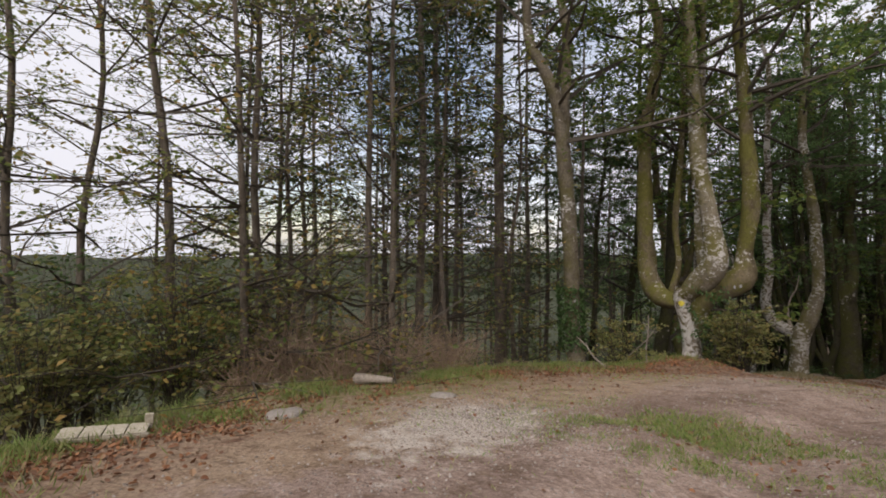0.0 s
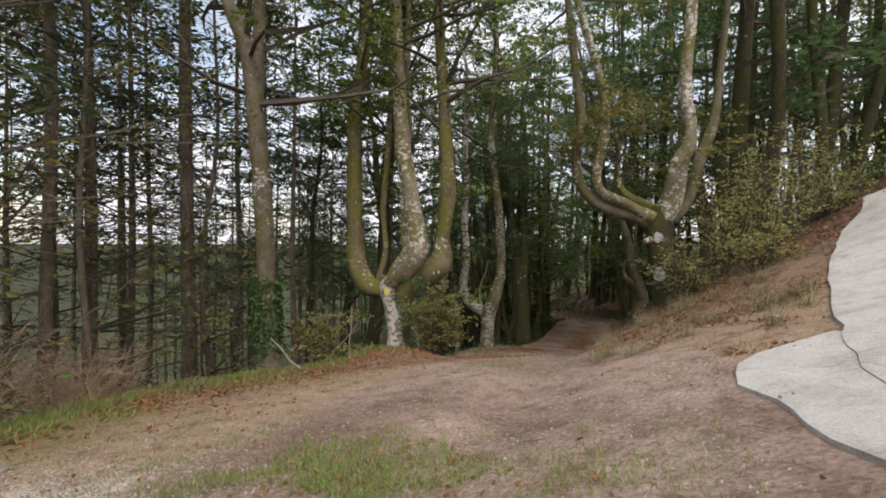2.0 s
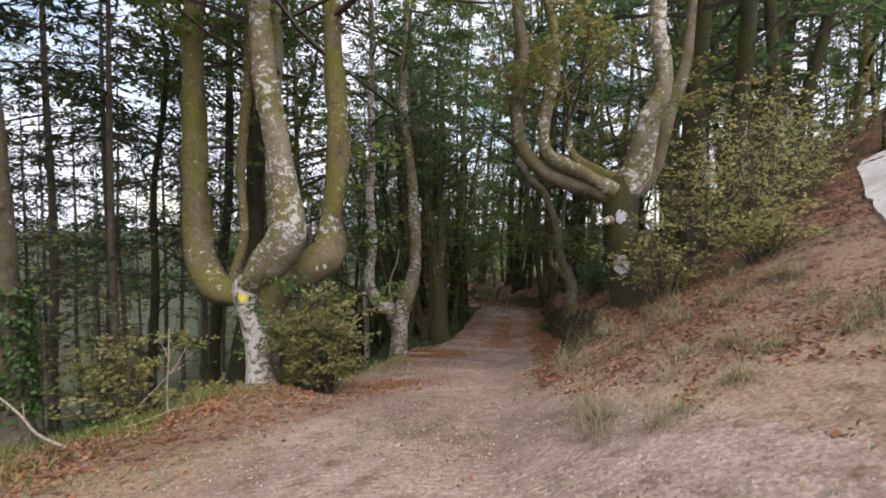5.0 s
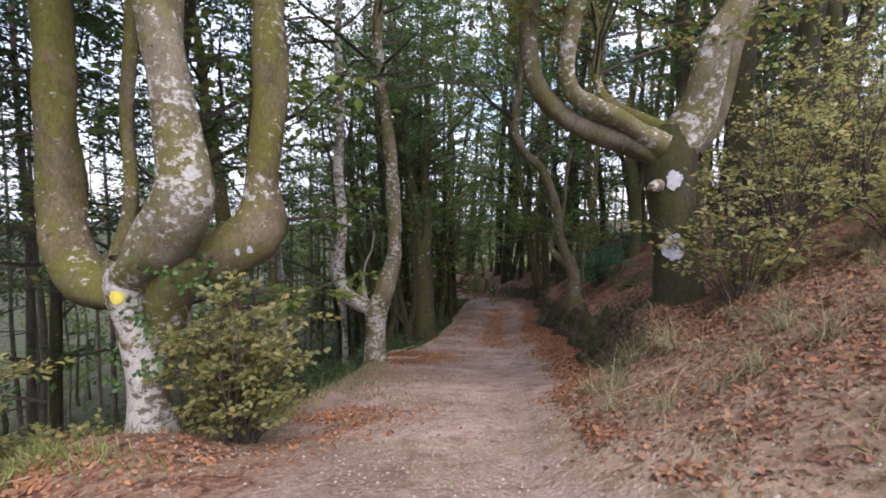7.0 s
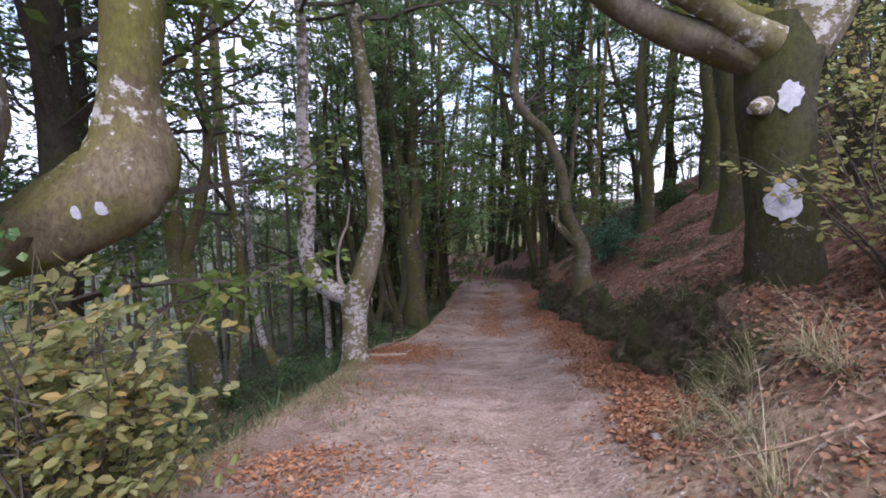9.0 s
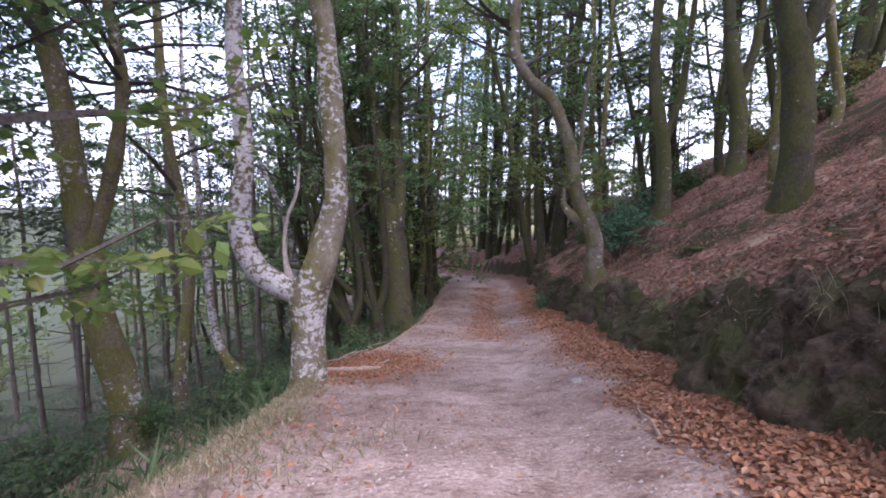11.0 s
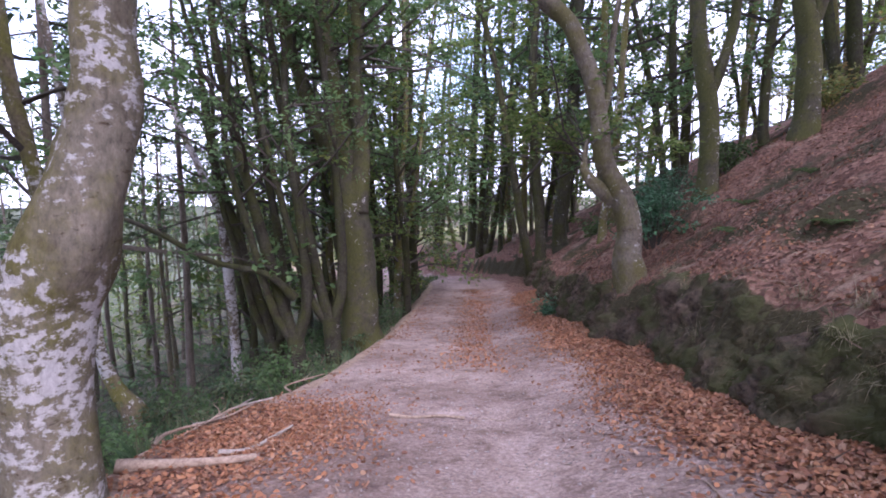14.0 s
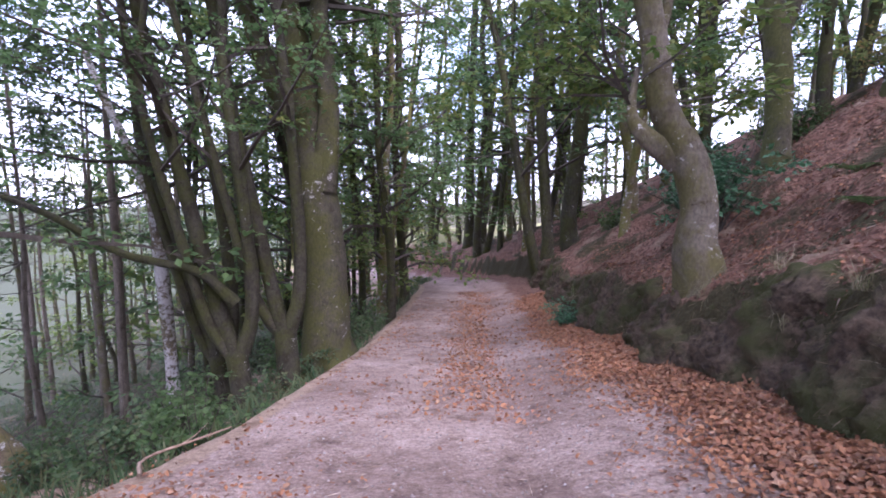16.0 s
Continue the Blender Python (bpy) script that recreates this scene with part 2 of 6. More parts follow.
M_PALLET = mottled("weathered_board", (0.3, 0.27, 0.21), (0.5, 0.46, 0.39), 18.0)
M_STONE = mottled("grey_stone", (0.19, 0.17, 0.16), (0.36, 0.33, 0.31), 22.0)
M_PEBBLE = foliage("pebbles", [(0.16, 0.135, 0.125), (0.3, 0.26, 0.24), (0.42, 0.38, 0.36), (0.24, 0.2, 0.18), (0.5, 0.46, 0.44)], 0.85, 0.0)
M_LEAF = foliage("beech_leaves", [(0.06, 0.11, 0.025), (0.11, 0.18, 0.045), (0.17, 0.24, 0.065), (0.13, 0.195, 0.05), (0.25, 0.26, 0.075)])
M_LEAFDARK = foliage("shaded_beech_leaves", [(0.055, 0.11, 0.04), (0.095, 0.17, 0.065), (0.14, 0.23, 0.09), (0.11, 0.195, 0.07)])
M_LEAFAUT = foliage("turning_leaves", [(0.12, 0.17, 0.05), (0.2, 0.24, 0.08), (0.1, 0.16, 0.045), (0.3, 0.3, 0.12), (0.15, 0.2, 0.06), (0.38, 0.25, 0.09), (0.17, 0.21, 0.07), (0.26, 0.15, 0.06)])
M_LEAFYEL = foliage("yellowing_leaves", [(0.22, 0.27, 0.09), (0.34, 0.35, 0.14), (0.27, 0.31, 0.12), (0.46, 0.34, 0.13), (0.3, 0.33, 0.16), (0.4, 0.39, 0.19), (0.18, 0.24, 0.08)])
M_NEEDLE = foliage("needles", [(0.03, 0.052, 0.022), (0.055, 0.085, 0.036), (0.08, 0.105, 0.048)], 0.6, 0.3)
M_HOLLY = foliage("holly_leaves", [(0.03, 0.1, 0.045), (0.06, 0.16, 0.08), (0.1, 0.22, 0.12)], 0.35, 0.15)
M_FERN = foliage("fern_fronds", [(0.05, 0.11, 0.035), (0.09, 0.16, 0.05), (0.12, 0.17, 0.06)], 0.6, 0.3)
M_FERNDARK = foliage("bramble_leaves", [(0.03, 0.07, 0.03), (0.06, 0.11, 0.05), (0.1, 0.15, 0.07), (0.12, 0.12, 0.06)], 0.6, 0.3)
M_STICKBIT = foliage("twig_bits", [(0.12, 0.085, 0.06), (0.3, 0.22, 0.16), (0.08, 0.055, 0.045), (0.42, 0.34, 0.27), (0.2, 0.13, 0.09)], 0.85, 0.0)
M_BRUSH = mottled("bare_brushwood", (0.2, 0.14, 0.1), (0.42, 0.31, 0.24), 30.0)
M_BRACKEN = foliage("dry_bracken", [(0.22, 0.09, 0.035), (0.33, 0.15, 0.06), (0.26, 0.13, 0.06)], 0.8, 0.2)
M_IVY = foliage("ivy_leaves", [(0.03, 0.075, 0.022), (0.055, 0.115, 0.035), (0.075, 0.13, 0.045)], 0.4, 0.2)
M_LITTER = foliage("fallen_leaves", [(0.22, 0.1, 0.06), (0.33, 0.15, 0.08), (0.42, 0.21, 0.11), (0.25, 0.115, 0.07), (0.4, 0.25, 0.16), (0.17, 0.085, 0.06), (0.36, 0.17, 0.09)], 0.8, 0.1)
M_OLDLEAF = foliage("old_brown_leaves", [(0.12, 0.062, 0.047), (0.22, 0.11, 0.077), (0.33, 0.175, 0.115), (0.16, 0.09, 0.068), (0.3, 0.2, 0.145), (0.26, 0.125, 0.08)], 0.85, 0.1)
M_GRASS = foliage("green_grass", [(0.11, 0.19, 0.045), (0.17, 0.26, 0.07), (0.24, 0.29, 0.1), (0.33, 0.3, 0.15)], 0.6, 0.3)
M_HAY = foliage("dry_grass", [(0.24, 0.21, 0.14), (0.4, 0.35, 0.25), (0.17, 0.16, 0.085), (0.13, 0.15, 0.06), (0.33, 0.27, 0.19)], 0.8, 0.2)
M_CLOD = mottled("mossy_earth", (0.025, 0.018, 0.013), (0.15, 0.11, 0.078), 13.0, 0.95, 1.0, 0.06, (0.06, 0.064, 0.024))
M_HAYDARK = foliage("withered_grass", [(0.05, 0.042, 0.025), (0.1, 0.08, 0.05), (0.045, 0.055, 0.02), (0.17, 0.13, 0.09), (0.07, 0.065, 0.03)], 0.85, 0.15)
M_WHITE = mottled("flaking_white_paint", (0.36, 0.37, 0.42), (0.62, 0.64, 0.72), 16.0)
M_BLUE = mottled("faded_blue_paint", (0.2, 0.22, 0.3), (0.4, 0.42, 0.52), 20.0)
M_YELLOW = mottled("yellow_paint", (0.6, 0.5, 0.06), (0.8, 0.7, 0.14), 20.0)


# ---- mesh helpers ----
def bulk(ob):
    return tagged(ob, kind="stuff")


def mesh_of(name, verts, faces, smooth=False):
    """A mesh from arrays of corners and of faces, all faces with the same number of corners."""
    verts = np.asarray(verts, dtype=np.float32)
    faces = np.asarray(faces, dtype=np.int32)
    me = bpy.data.meshes.new(name)
    k = faces.shape[1]
    me.vertices.add(len(verts))
    me.vertices.foreach_set("co", verts.ravel())
    me.loops.add(faces.size)
    me.loops.foreach_set("vertex_index", faces.ravel())
    me.polygons.add(len(faces))
    me.polygons.foreach_set("loop_start", np.arange(0, faces.size, k, dtype=np.int32))
    me.polygons.foreach_set("use_smooth", np.full(len(faces), smooth))
    me.update(calc_edges=True)
    me.validate()
    return me


def part(name, me, material, parent, label=""):
    ob = new(name, me)
    if not me.materials:
        me.materials.append(material)
    ob.parent = parent
    if label:
        tagged(ob, label)
    return ob


def spline(pts, step):
    """Catmull-Rom through rows of x, y, z, r."""
    p = np.array(pts, dtype=float)
    p = np.vstack([2 * p[0] - p[1], p, 2 * p[-1] - p[-2]])
    out = []
    for i in range(1, len(p) - 2):
        a, b, c, d = p[i - 1:i + 3]
        k = max(2, int(np.linalg.norm((c - b)[:3]) / step))
        for s in np.arange(k) / k:
            out.append(0.5 * (2 * b + (c - a) * s + (2 * a - 5 * b + 4 * c - d) * s * s + (3 * b - a - 3 * c + d) * s ** 3))
    out.append(p[-2])
    out = np.array(out)
    out[:, 3] = np.maximum(out[:, 3], 0.002)
    return out


def tube(pts, sides=10, lump=0.0, flare=0.0, seed=0):
    """Corners and quads of a limb along rows of x, y, z, r; lump: uneven bark; flare: root buttresses at the foot."""
    pts = np.asarray(pts, dtype=float)
    n = len(pts)
    tang = np.gradient(pts[:, :3], axis=0)
    tang /= np.linalg.norm(tang, axis=1)[:, None] + 1e-9
    ref = np.array([0.31, 0.95, 0.05])
    side = np.cross(tang, ref)
    side /= np.linalg.norm(side, axis=1)[:, None] + 1e-9
    up = np.cross(side, tang)
    ang = np.arange(sides) / sides * 2 * math.pi
    rad = np.repeat(pts[:, 3][:, None], sides, 1)
    if lump:
        run = np.concatenate([[0], np.cumsum(np.linalg.norm(np.diff(pts[:, :3], axis=0), axis=1))])
        rg = np.random.RandomState(seed)
        for f in range(5):
            k1, k2, ph = rg.randint(1, 5), rg.uniform(1.0, 6.0), rg.uniform(0, 6.3)
            rad = rad * (1 + lump * 0.5 * np.sin(k1 * ang[None, :] + ph + k2 * run[:, None]) * math.cos(f))
        rad = rad * (1 + lump * 0.35 * rg.uniform(-1, 1, rad.shape))
        if flare:
            drop = np.exp(-run / 0.28)[:, None]
            rad = rad * (1 + flare * drop * (0.55 + 0.45 * np.sin(5 * ang[None, :] + seed)))
    ring = pts[:, None, :3] + rad[:, :, None] * (np.cos(ang)[None, :, None] * side[:, None, :] + np.sin(ang)[None, :, None] * up[:, None, :])
    verts = ring.reshape(-1, 3)
    i, j = np.meshgrid(np.arange(n - 1), np.arange(sides), indexing="ij")
    j2 = (j + 1) % sides
    faces = np.stack([i * sides + j, i * sides + j2, (i + 1) * sides + j2, (i + 1) * sides + j], -1).reshape(-1, 4)
    return verts, faces


def joined(pieces):
    vs, fs, k = [], [], 0
    for v, f in pieces:
        vs.append(v)
        fs.append(f + k)
        k += len(v)
    return np.vstack(vs), np.vstack(fs)


def unit(v):
    return v / (np.linalg.norm(v, axis=-1, keepdims=True) + 1e-9)


def blades(at, along, normal, length, width):
    """Leaves as folded lozenges: foot, two sides, tip."""
    along = unit(along)
    side = unit(np.cross(normal, along))
    nrm = np.cross(along, side)
    length = np.broadcast_to(np.asarray(length, dtype=float), (len(at),))[:, None]
    width = np.broadcast_to(np.asarray(width, dtype=float), (len(at),))[:, None]
    mid = at + along * length * 0.45
    v = np.stack([at, mid + side * width * 0.5 + nrm * width * 0.14, at + along * length, mid - side * width * 0.5 + nrm * width * 0.14], 1)
    f = np.arange(len(at) * 4).reshape(-1, 4)
    return v.reshape(-1, 3), f


def curled(rgb, at, along, normal, length, width):
    """Fallen leaves: rounded, folded at the midrib, with a lifted tip."""
    along = unit(along)
    side = unit(np.cross(normal, along))
    nrm = np.cross(along, side)
    n = len(at)
    ln, wd = np.asarray(length)[:, None], np.asarray(width)[:, None]
    fold = rgb.uniform(-0.1, 0.45, (n, 1)) * wd
    tip = rgb.uniform(-0.1, 0.4, (n, 1)) * ln
    m1, m2 = at + along * ln * 0.3, at + along * ln * 0.72 + nrm * tip * 0.35
    v = np.stack([at, m1 + side * wd * 0.5 + nrm * fold, m2 + side * wd * 0.42 + nrm * fold, at + along * ln * 0.97 + nrm * tip, m2 - side * wd * 0.42 + nrm * fold, m1 - side * wd * 0.5 + nrm * fold], 1)
    k = np.arange(n)[:, None] * 6
    return v.reshape(-1, 3), np.vstack([k + np.array([[0, 1, 2, 3]]), k + np.array([[0, 3, 4, 5]])])


def ramble(rg, start, heading, length, steps, r0, wander=0.18, lift=0.0):
    """A wandering twig: rows of x, y, z, r that taper to a point."""
    p, d, rows = np.array(start, dtype=float), unit(np.array(heading, dtype=float)), []
    for i in range(steps + 1):
        rows.append((*p, r0 * (1 - 0.85 * i / steps)))
        d = unit(d + rg.normal(0, wander, 3) + np.array([0, 0, lift]))
        p = p + d * length / steps
    return np.array(rows)


def leafage(rg, rows, count, size, spread):
    """Leaves set about a twig in a nearly level spray."""
    t = rg.uniform(0.15, 1.0, count) * (len(rows) - 1)
    i = np.minimum(t.astype(int), len(rows) - 2)
    base = rows[i, :3] + (rows[i + 1, :3] - rows[i, :3]) * (t - i)[:, None]
    d = rg.normal(0, 1, (count, 3)) * np.array([1, 1, 0.35])
    along = unit(d + unit(rows[-1, :3] - rows[0, :3]) * 0.6)
    at = base + along * rg.uniform(0, spread, count)[:, None]
    normal = unit(rg.normal(0, 0.55, (count, 3)) + np.array([0, 0, 1.0]))
    return at, along + np.array([0, 0, -0.15]), normal, size * rg.uniform(0.65, 1.25, count)


def crown_of(rg, stem, low, n, reach, leaves, size, lift=0.05, twigs=6, elev=(0.0, 0.7), droop=0.0, bends=5, sides=4, slim=0.62, foot=None):
    """Branches, twigs and leaves round a stem, from the share low of its length upward."""
    wood, leaf = [], []
    m = len(stem)
    for k in range(n):
        i = int(m * (low + (1 - low) * (k + rg.uniform(0, 1)) / n))
        i = min(i, m - 1)
        az, el = rg.uniform(0, 6.283), rg.uniform(*elev)
        h = np.array([math.cos(az) * math.cos(el), math.sin(az) * math.cos(el), math.sin(el)])
        share = (i / m - low) / (1 - low + 1e-6)
        length = reach * rg.uniform(0.55, 1.1) * (1.0 - 0.55 * share)
        b = ramble(rg, stem[i, :3], h, length, bends, min(stem[i, 3] * 0.5, 0.018 * length + 0.008), 0.16, lift)
        if foot is not None:
            w = b[:, :3] + np.array(foot)
            low_here = (w[:, 0] > -4.4) & (w[:, 0] < 2.7) & (w[:, 2] < knots(w[:, 1], TRACK_Z) + 4.2) & (w[:, 1] < 20)
            if low_here.any():
                continue
        wood.append(tube(b, sides))
        for q in range(twigs):
            s = rg.uniform(0.25, 1.0) * bends
            j = min(int(s), bends - 1)
            p = b[j, :3] + (b[j + 1, :3] - b[j, :3]) * (s - j)
            a2 = az + rg.choice((-1, 1)) * rg.uniform(0.3, 1.3)
            h2 = np.array([math.cos(a2), math.sin(a2), rg.uniform(-0.25, 0.35) - droop])
            tw = ramble(rg, p, h2, length * rg.uniform(0.22, 0.45), 1, 0.007, 0.2, 0.0)
            wood.append(tube(tw, 3))
            if leaves:
                leaf.append(leafage(rg, tw, leaves, size, size * 1.3))
    lv = None
    if leaf:
        at, al, no, ln = (np.concatenate([q[i] for q in leaf]) for i in range(4))
        if foot is not None:
            w = at + np.array(foot)
            clear = ~((w[:, 0] > -4.6) & (w[:, 0] < 2.4) & (w[:, 1] < 14) & (w[:, 2] < knots(w[:, 1], TRACK_Z) + 3.8))
            at, al, no, ln = at[clear], al[clear], no[clear], ln[clear]
        lv = blades(at, al, no, ln, ln * slim) if len(at) else None
    return (joined(wood) if wood else tube(stem[:2], 3)), lv


# ---- lie of the land ----
def knots(y, ks):
    return np.interp(y, [k[0] for k in ks], [k[1] for k in ks])


def smooth(a, b, v):
    t = np.clip((np.asarray(v, dtype=float) - a) / (b - a), 0, 1)
    return t * t * (3 - 2 * t)


TRACK_Z = ((-60, 3.0), (-30, 1.7), (-10, 0.72), (-5, 0.3), (-1, 0.0), (1, -0.25), (5, -1.1), (9, -2.0), (13, -2.87), (17, -3.6), (22, -4.42), (26, -4.8), (32, -5.12), (36, -5.6), (40, -6.2), (48, -7.4), (80, -9.0), (300, -12))
LEFT_EDGE = ((-60, -6), (-14, -3.4), (-10.5, -4.2), (-8.4, -5.7), (-6, -6.7), (0, -5.4), (2, -4.2), (4, -2.9), (7, -2.5), (8.3, -2.6), (9.4, -2.85), (10.5, -2.95), (11.7, -3.15), (13.1, -3.1), (14.6, -2.65), (17, -2.6), (22, -2.55), (80, -2.6), (300, -3))
BANK_FOOT = ((2, 1.7), (4, 2.0), (7, 2.38), (12, 2.9), (20, 2.85), (60, 2.85))
CLEAR_SLOPE = ((-20, 0.2), (-3, 0.29), (0, 0.38), (2.5, 0.55), (4, 0.58), (300, 0.58))


def wave(x, y, f, a, b, c):
    return np.sin(x * f + a + 1.7 * np.sin(y * f * 0.7 + b)) * np.sin(y * f * 1.1 + c + 1.3 * np.sin(x * f * 0.8))


def swing(y):
    """How far the track bends to the left, far down."""
    q = np.clip(np.asarray(y, dtype=float) - 31, 0, 36)
    return -0.017 * q * q


def foot_of(y):
    y = np.asarray(y, dtype=float)
    return knots(y, BANK_FOOT) + 0.16 * np.sin(y * 1.35 + 0.3 + 0.8 * np.sin(y * 0.7)) + 0.08 * np.sin(y * 4.3)


def land(x, y):
    """Height of the ground."""
    x, y = np.asarray(x, dtype=float), np.asarray(y, dtype=float)
    far = np.hypot(x, y)
    x = x - swing(y)
    ys = sum(knots(y + d, TRACK_Z) for d in (-1.5, -0.75, 0, 0.75, 1.5)) / 5
    e = sum(knots(y + d, LEFT_EDGE) for d in (-1, 0, 1)) / 3
    foot = foot_of(y)
    s = smooth(2.5, 6.5, y)
    clear = knots(y, CLEAR_SLOPE) * np.maximum(0, x - 0.9)
    up = np.maximum(0, x - foot - 0.45)
    up = np.where(up < 14, up, 14 + (1 - np.exp(-(up - 14) / 30)) * 30)
    step = 1.1 + 0.18 * np.sin(y * 0.9 + 1)
    rise = 0.6 + 0.1 * smooth(12, 18, y) - 0.2 * smooth(24, 32, y) - 0.42 * smooth(42, 60, y)
    cut = 0.24 * np.clip(x - 0.6, 0, foot - 0.6) + step * smooth(-0.03, 0.5, x - foot) + rise * up
    flat_far = np.where(x > 14, 14 + (1 - np.exp(-(np.maximum(x, 14) - 14) / 30)) * 30, x)
    clear = knots(y, CLEAR_SLOPE) * np.maximum(0, flat_far - 0.9)
    right = clear * (1 - s) + cut * s
    left = -(0.135 - 0.112 * smooth(4, 8, y)) * np.maximum(0, -np.maximum(x, e))
    d = np.maximum(0, e - x)
    lip = (0.25 + 0.45 * smooth(2, 8, y)) * (1 - np.exp(-np.maximum(0, d - 0.15 * (1 - np.exp(-d * 3))) / 0.9))
    left = left - lip - 46 * (1 - np.exp(-0.32 * d / 46))
    rough = 0.012 * wave(x, y, 2.3, 0, 1, 2) + 0.006 * wave(x, y, 5.7, 1, 2, 0.5)
    off = smooth(0.2, 1.5, d) + smooth(0.5, 1.5, x - foot) * s
    rough = rough + off * (0.15 * wave(x, y, 1.3, 2, 0, 1) + 0.1 * wave(x, y, 3.4, 0.4, 1.1, 2) + 0.03 * wave(x, y, 7.9, 1.4, 0.1, 2))
    face = smooth(-0.1, 0.15, x - foot) * (1 - smooth(0.5, 1.0, x - foot)) * s
    rough = rough + face * (0.13 * wave(x + y, y, 2.7, 0, 2, 1) + 0.09 * wave(x, y, 6.7, 1, 0, 2))
    hills = smooth(150, 700, far) * (14 * wave(x, y, 0.006, 0, 1, 2) - 6) * smooth(30, 200, -x)
    mound = 0.42 * np.exp(-((x + 3.2) ** 2 / 1.3 + (y - 2.2) ** 2 / 0.9))
    return ys + right + left + rough + hills + mound


def z_at(x, y):
    return float(land(np.array([x]), np.array([y]))[0])


def axis(dense_a, dense_b, step, far, grow=1.16):
    v = list(np.arange(dense_a, dense_b, step))
    s, p = step, v[-1]
    while p < far:
        s *= grow
        p += s
        v.append(p)
    s, p, lo = step, dense_a, []
    while p > -far:
        s *= grow
        p -= s
        lo.append(p)
    return np.array(lo[::-1] + v)


def zones(x, y):
    far = np.hypot(x, y)
    x = x - swing(y)
    e = knots(y, LEFT_EDGE)
    foot = foot_of(y)
    s = smooth(2.5, 6.5, y)
    inside = smooth(-0.3, 0.4, x - e - 0.2) * (1 - smooth(-0.25, 0.1, x - foot))
    track = inside * s + (1 - s) * 0.62 * smooth(-3.2, -0.8, x) * (1 - smooth(-0.4, 0.6, x - 3.4 + 2.2 * smooth(-2, 2.5, y)))
    litter = smooth(0.2, 0.5, x - foot) * s * (0.7 - 0.2 * wave(x, y, 1.9, 0.4, 1.2, 0.3) - 0.15 * wave(x, y, 4.7, 1.4, 0.2, 1.3)) + smooth(0.7, -0.4, foot - x - 0.6) * s * (x < foot + 0.1)
    litter = litter + s * (0.15 + 0.45 * smooth(9.8, 11, y) * smooth(14.5, 12.5, y)) * smooth(1.2, 0.2, np.abs(x - e - 0.6)) + (0.22 + 0.24 * smooth(-1, 1.5, y)) * (1 - s) * smooth(-0.5, 0.8, x - 3.2 + 1.9 * smooth(-2, 2.5, y)) + (0.4 - 0.2 * smooth(2, 4, y)) * (1 - s) * smooth(-0.2, 1.2, x - e) * smooth(4.5, 2.5, x - e) + 0.12 * smooth(-1.5, 1.5, y) * (1 - s) * smooth(-0.6, -1.8, x) + 0.55 * smooth(0, 1.5, e - x) * smooth(12, 2, e - x) * (1 - 0.5 * smooth(6, 12, y))
    litter = litter + 0.4 * smooth(15, 26, y) * inside * smooth(-1.4, 0.8, x)
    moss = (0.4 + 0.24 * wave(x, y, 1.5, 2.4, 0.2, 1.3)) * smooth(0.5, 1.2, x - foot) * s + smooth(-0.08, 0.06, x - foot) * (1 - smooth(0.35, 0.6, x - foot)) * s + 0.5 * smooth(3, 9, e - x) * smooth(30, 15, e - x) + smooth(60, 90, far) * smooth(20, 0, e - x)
    turf = (1 - s) * (0.44 * smooth(-1.8, -4.2, x) * smooth(0.5, -3.5, y) + 0.4 * np.exp(-((x - 0.27) ** 2 / 1.6 + (y - -4.92) ** 2 / 0.9)) + 0.2 * smooth(0.5, -0.8, x) * smooth(-2.5, 0, y))
    turf = turf + smooth(58, 66, y) * 0.9 * smooth(120, 90, far) * smooth(-8, -2, x)
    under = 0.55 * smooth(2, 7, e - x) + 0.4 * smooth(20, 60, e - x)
    pale = 0.62 * np.exp(-((x - -2.15) ** 2 / 1.6 + (y - -5.96) ** 2 / 1.2)) * (1 - s) + 0.4 * np.exp(-((x + 1.6) ** 2 / 2 + (y + 7.6) ** 2 / 2))
    return {"track": track, "litter": np.clip(litter, 0, 1), "moss": moss, "turf": turf, "pale": pale, "under": under}


xs = axis(-7.5, 7.5, 0.125, 2600)
ys_ = axis(-11.0, 40.0, 0.18, 2600)
gx, gy = np.meshgrid(xs, ys_, indexing="ij")
gz = land(gx.ravel(), gy.ravel())
ii, jj = np.meshgrid(np.arange(len(xs) - 1), np.arange(len(ys_) - 1), indexing="ij")
kk = (ii * len(ys_) + jj).ravel()
ground_me = mesh_of("ground", np.stack([gx.ravel(), gy.ravel(), gz], 1), np.stack([kk, kk + len(ys_), kk + len(ys_) + 1, kk + 1], 1), True)
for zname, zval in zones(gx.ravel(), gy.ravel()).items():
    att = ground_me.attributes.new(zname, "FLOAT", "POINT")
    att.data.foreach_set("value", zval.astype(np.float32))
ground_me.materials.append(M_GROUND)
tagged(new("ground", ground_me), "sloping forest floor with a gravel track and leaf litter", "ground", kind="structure")


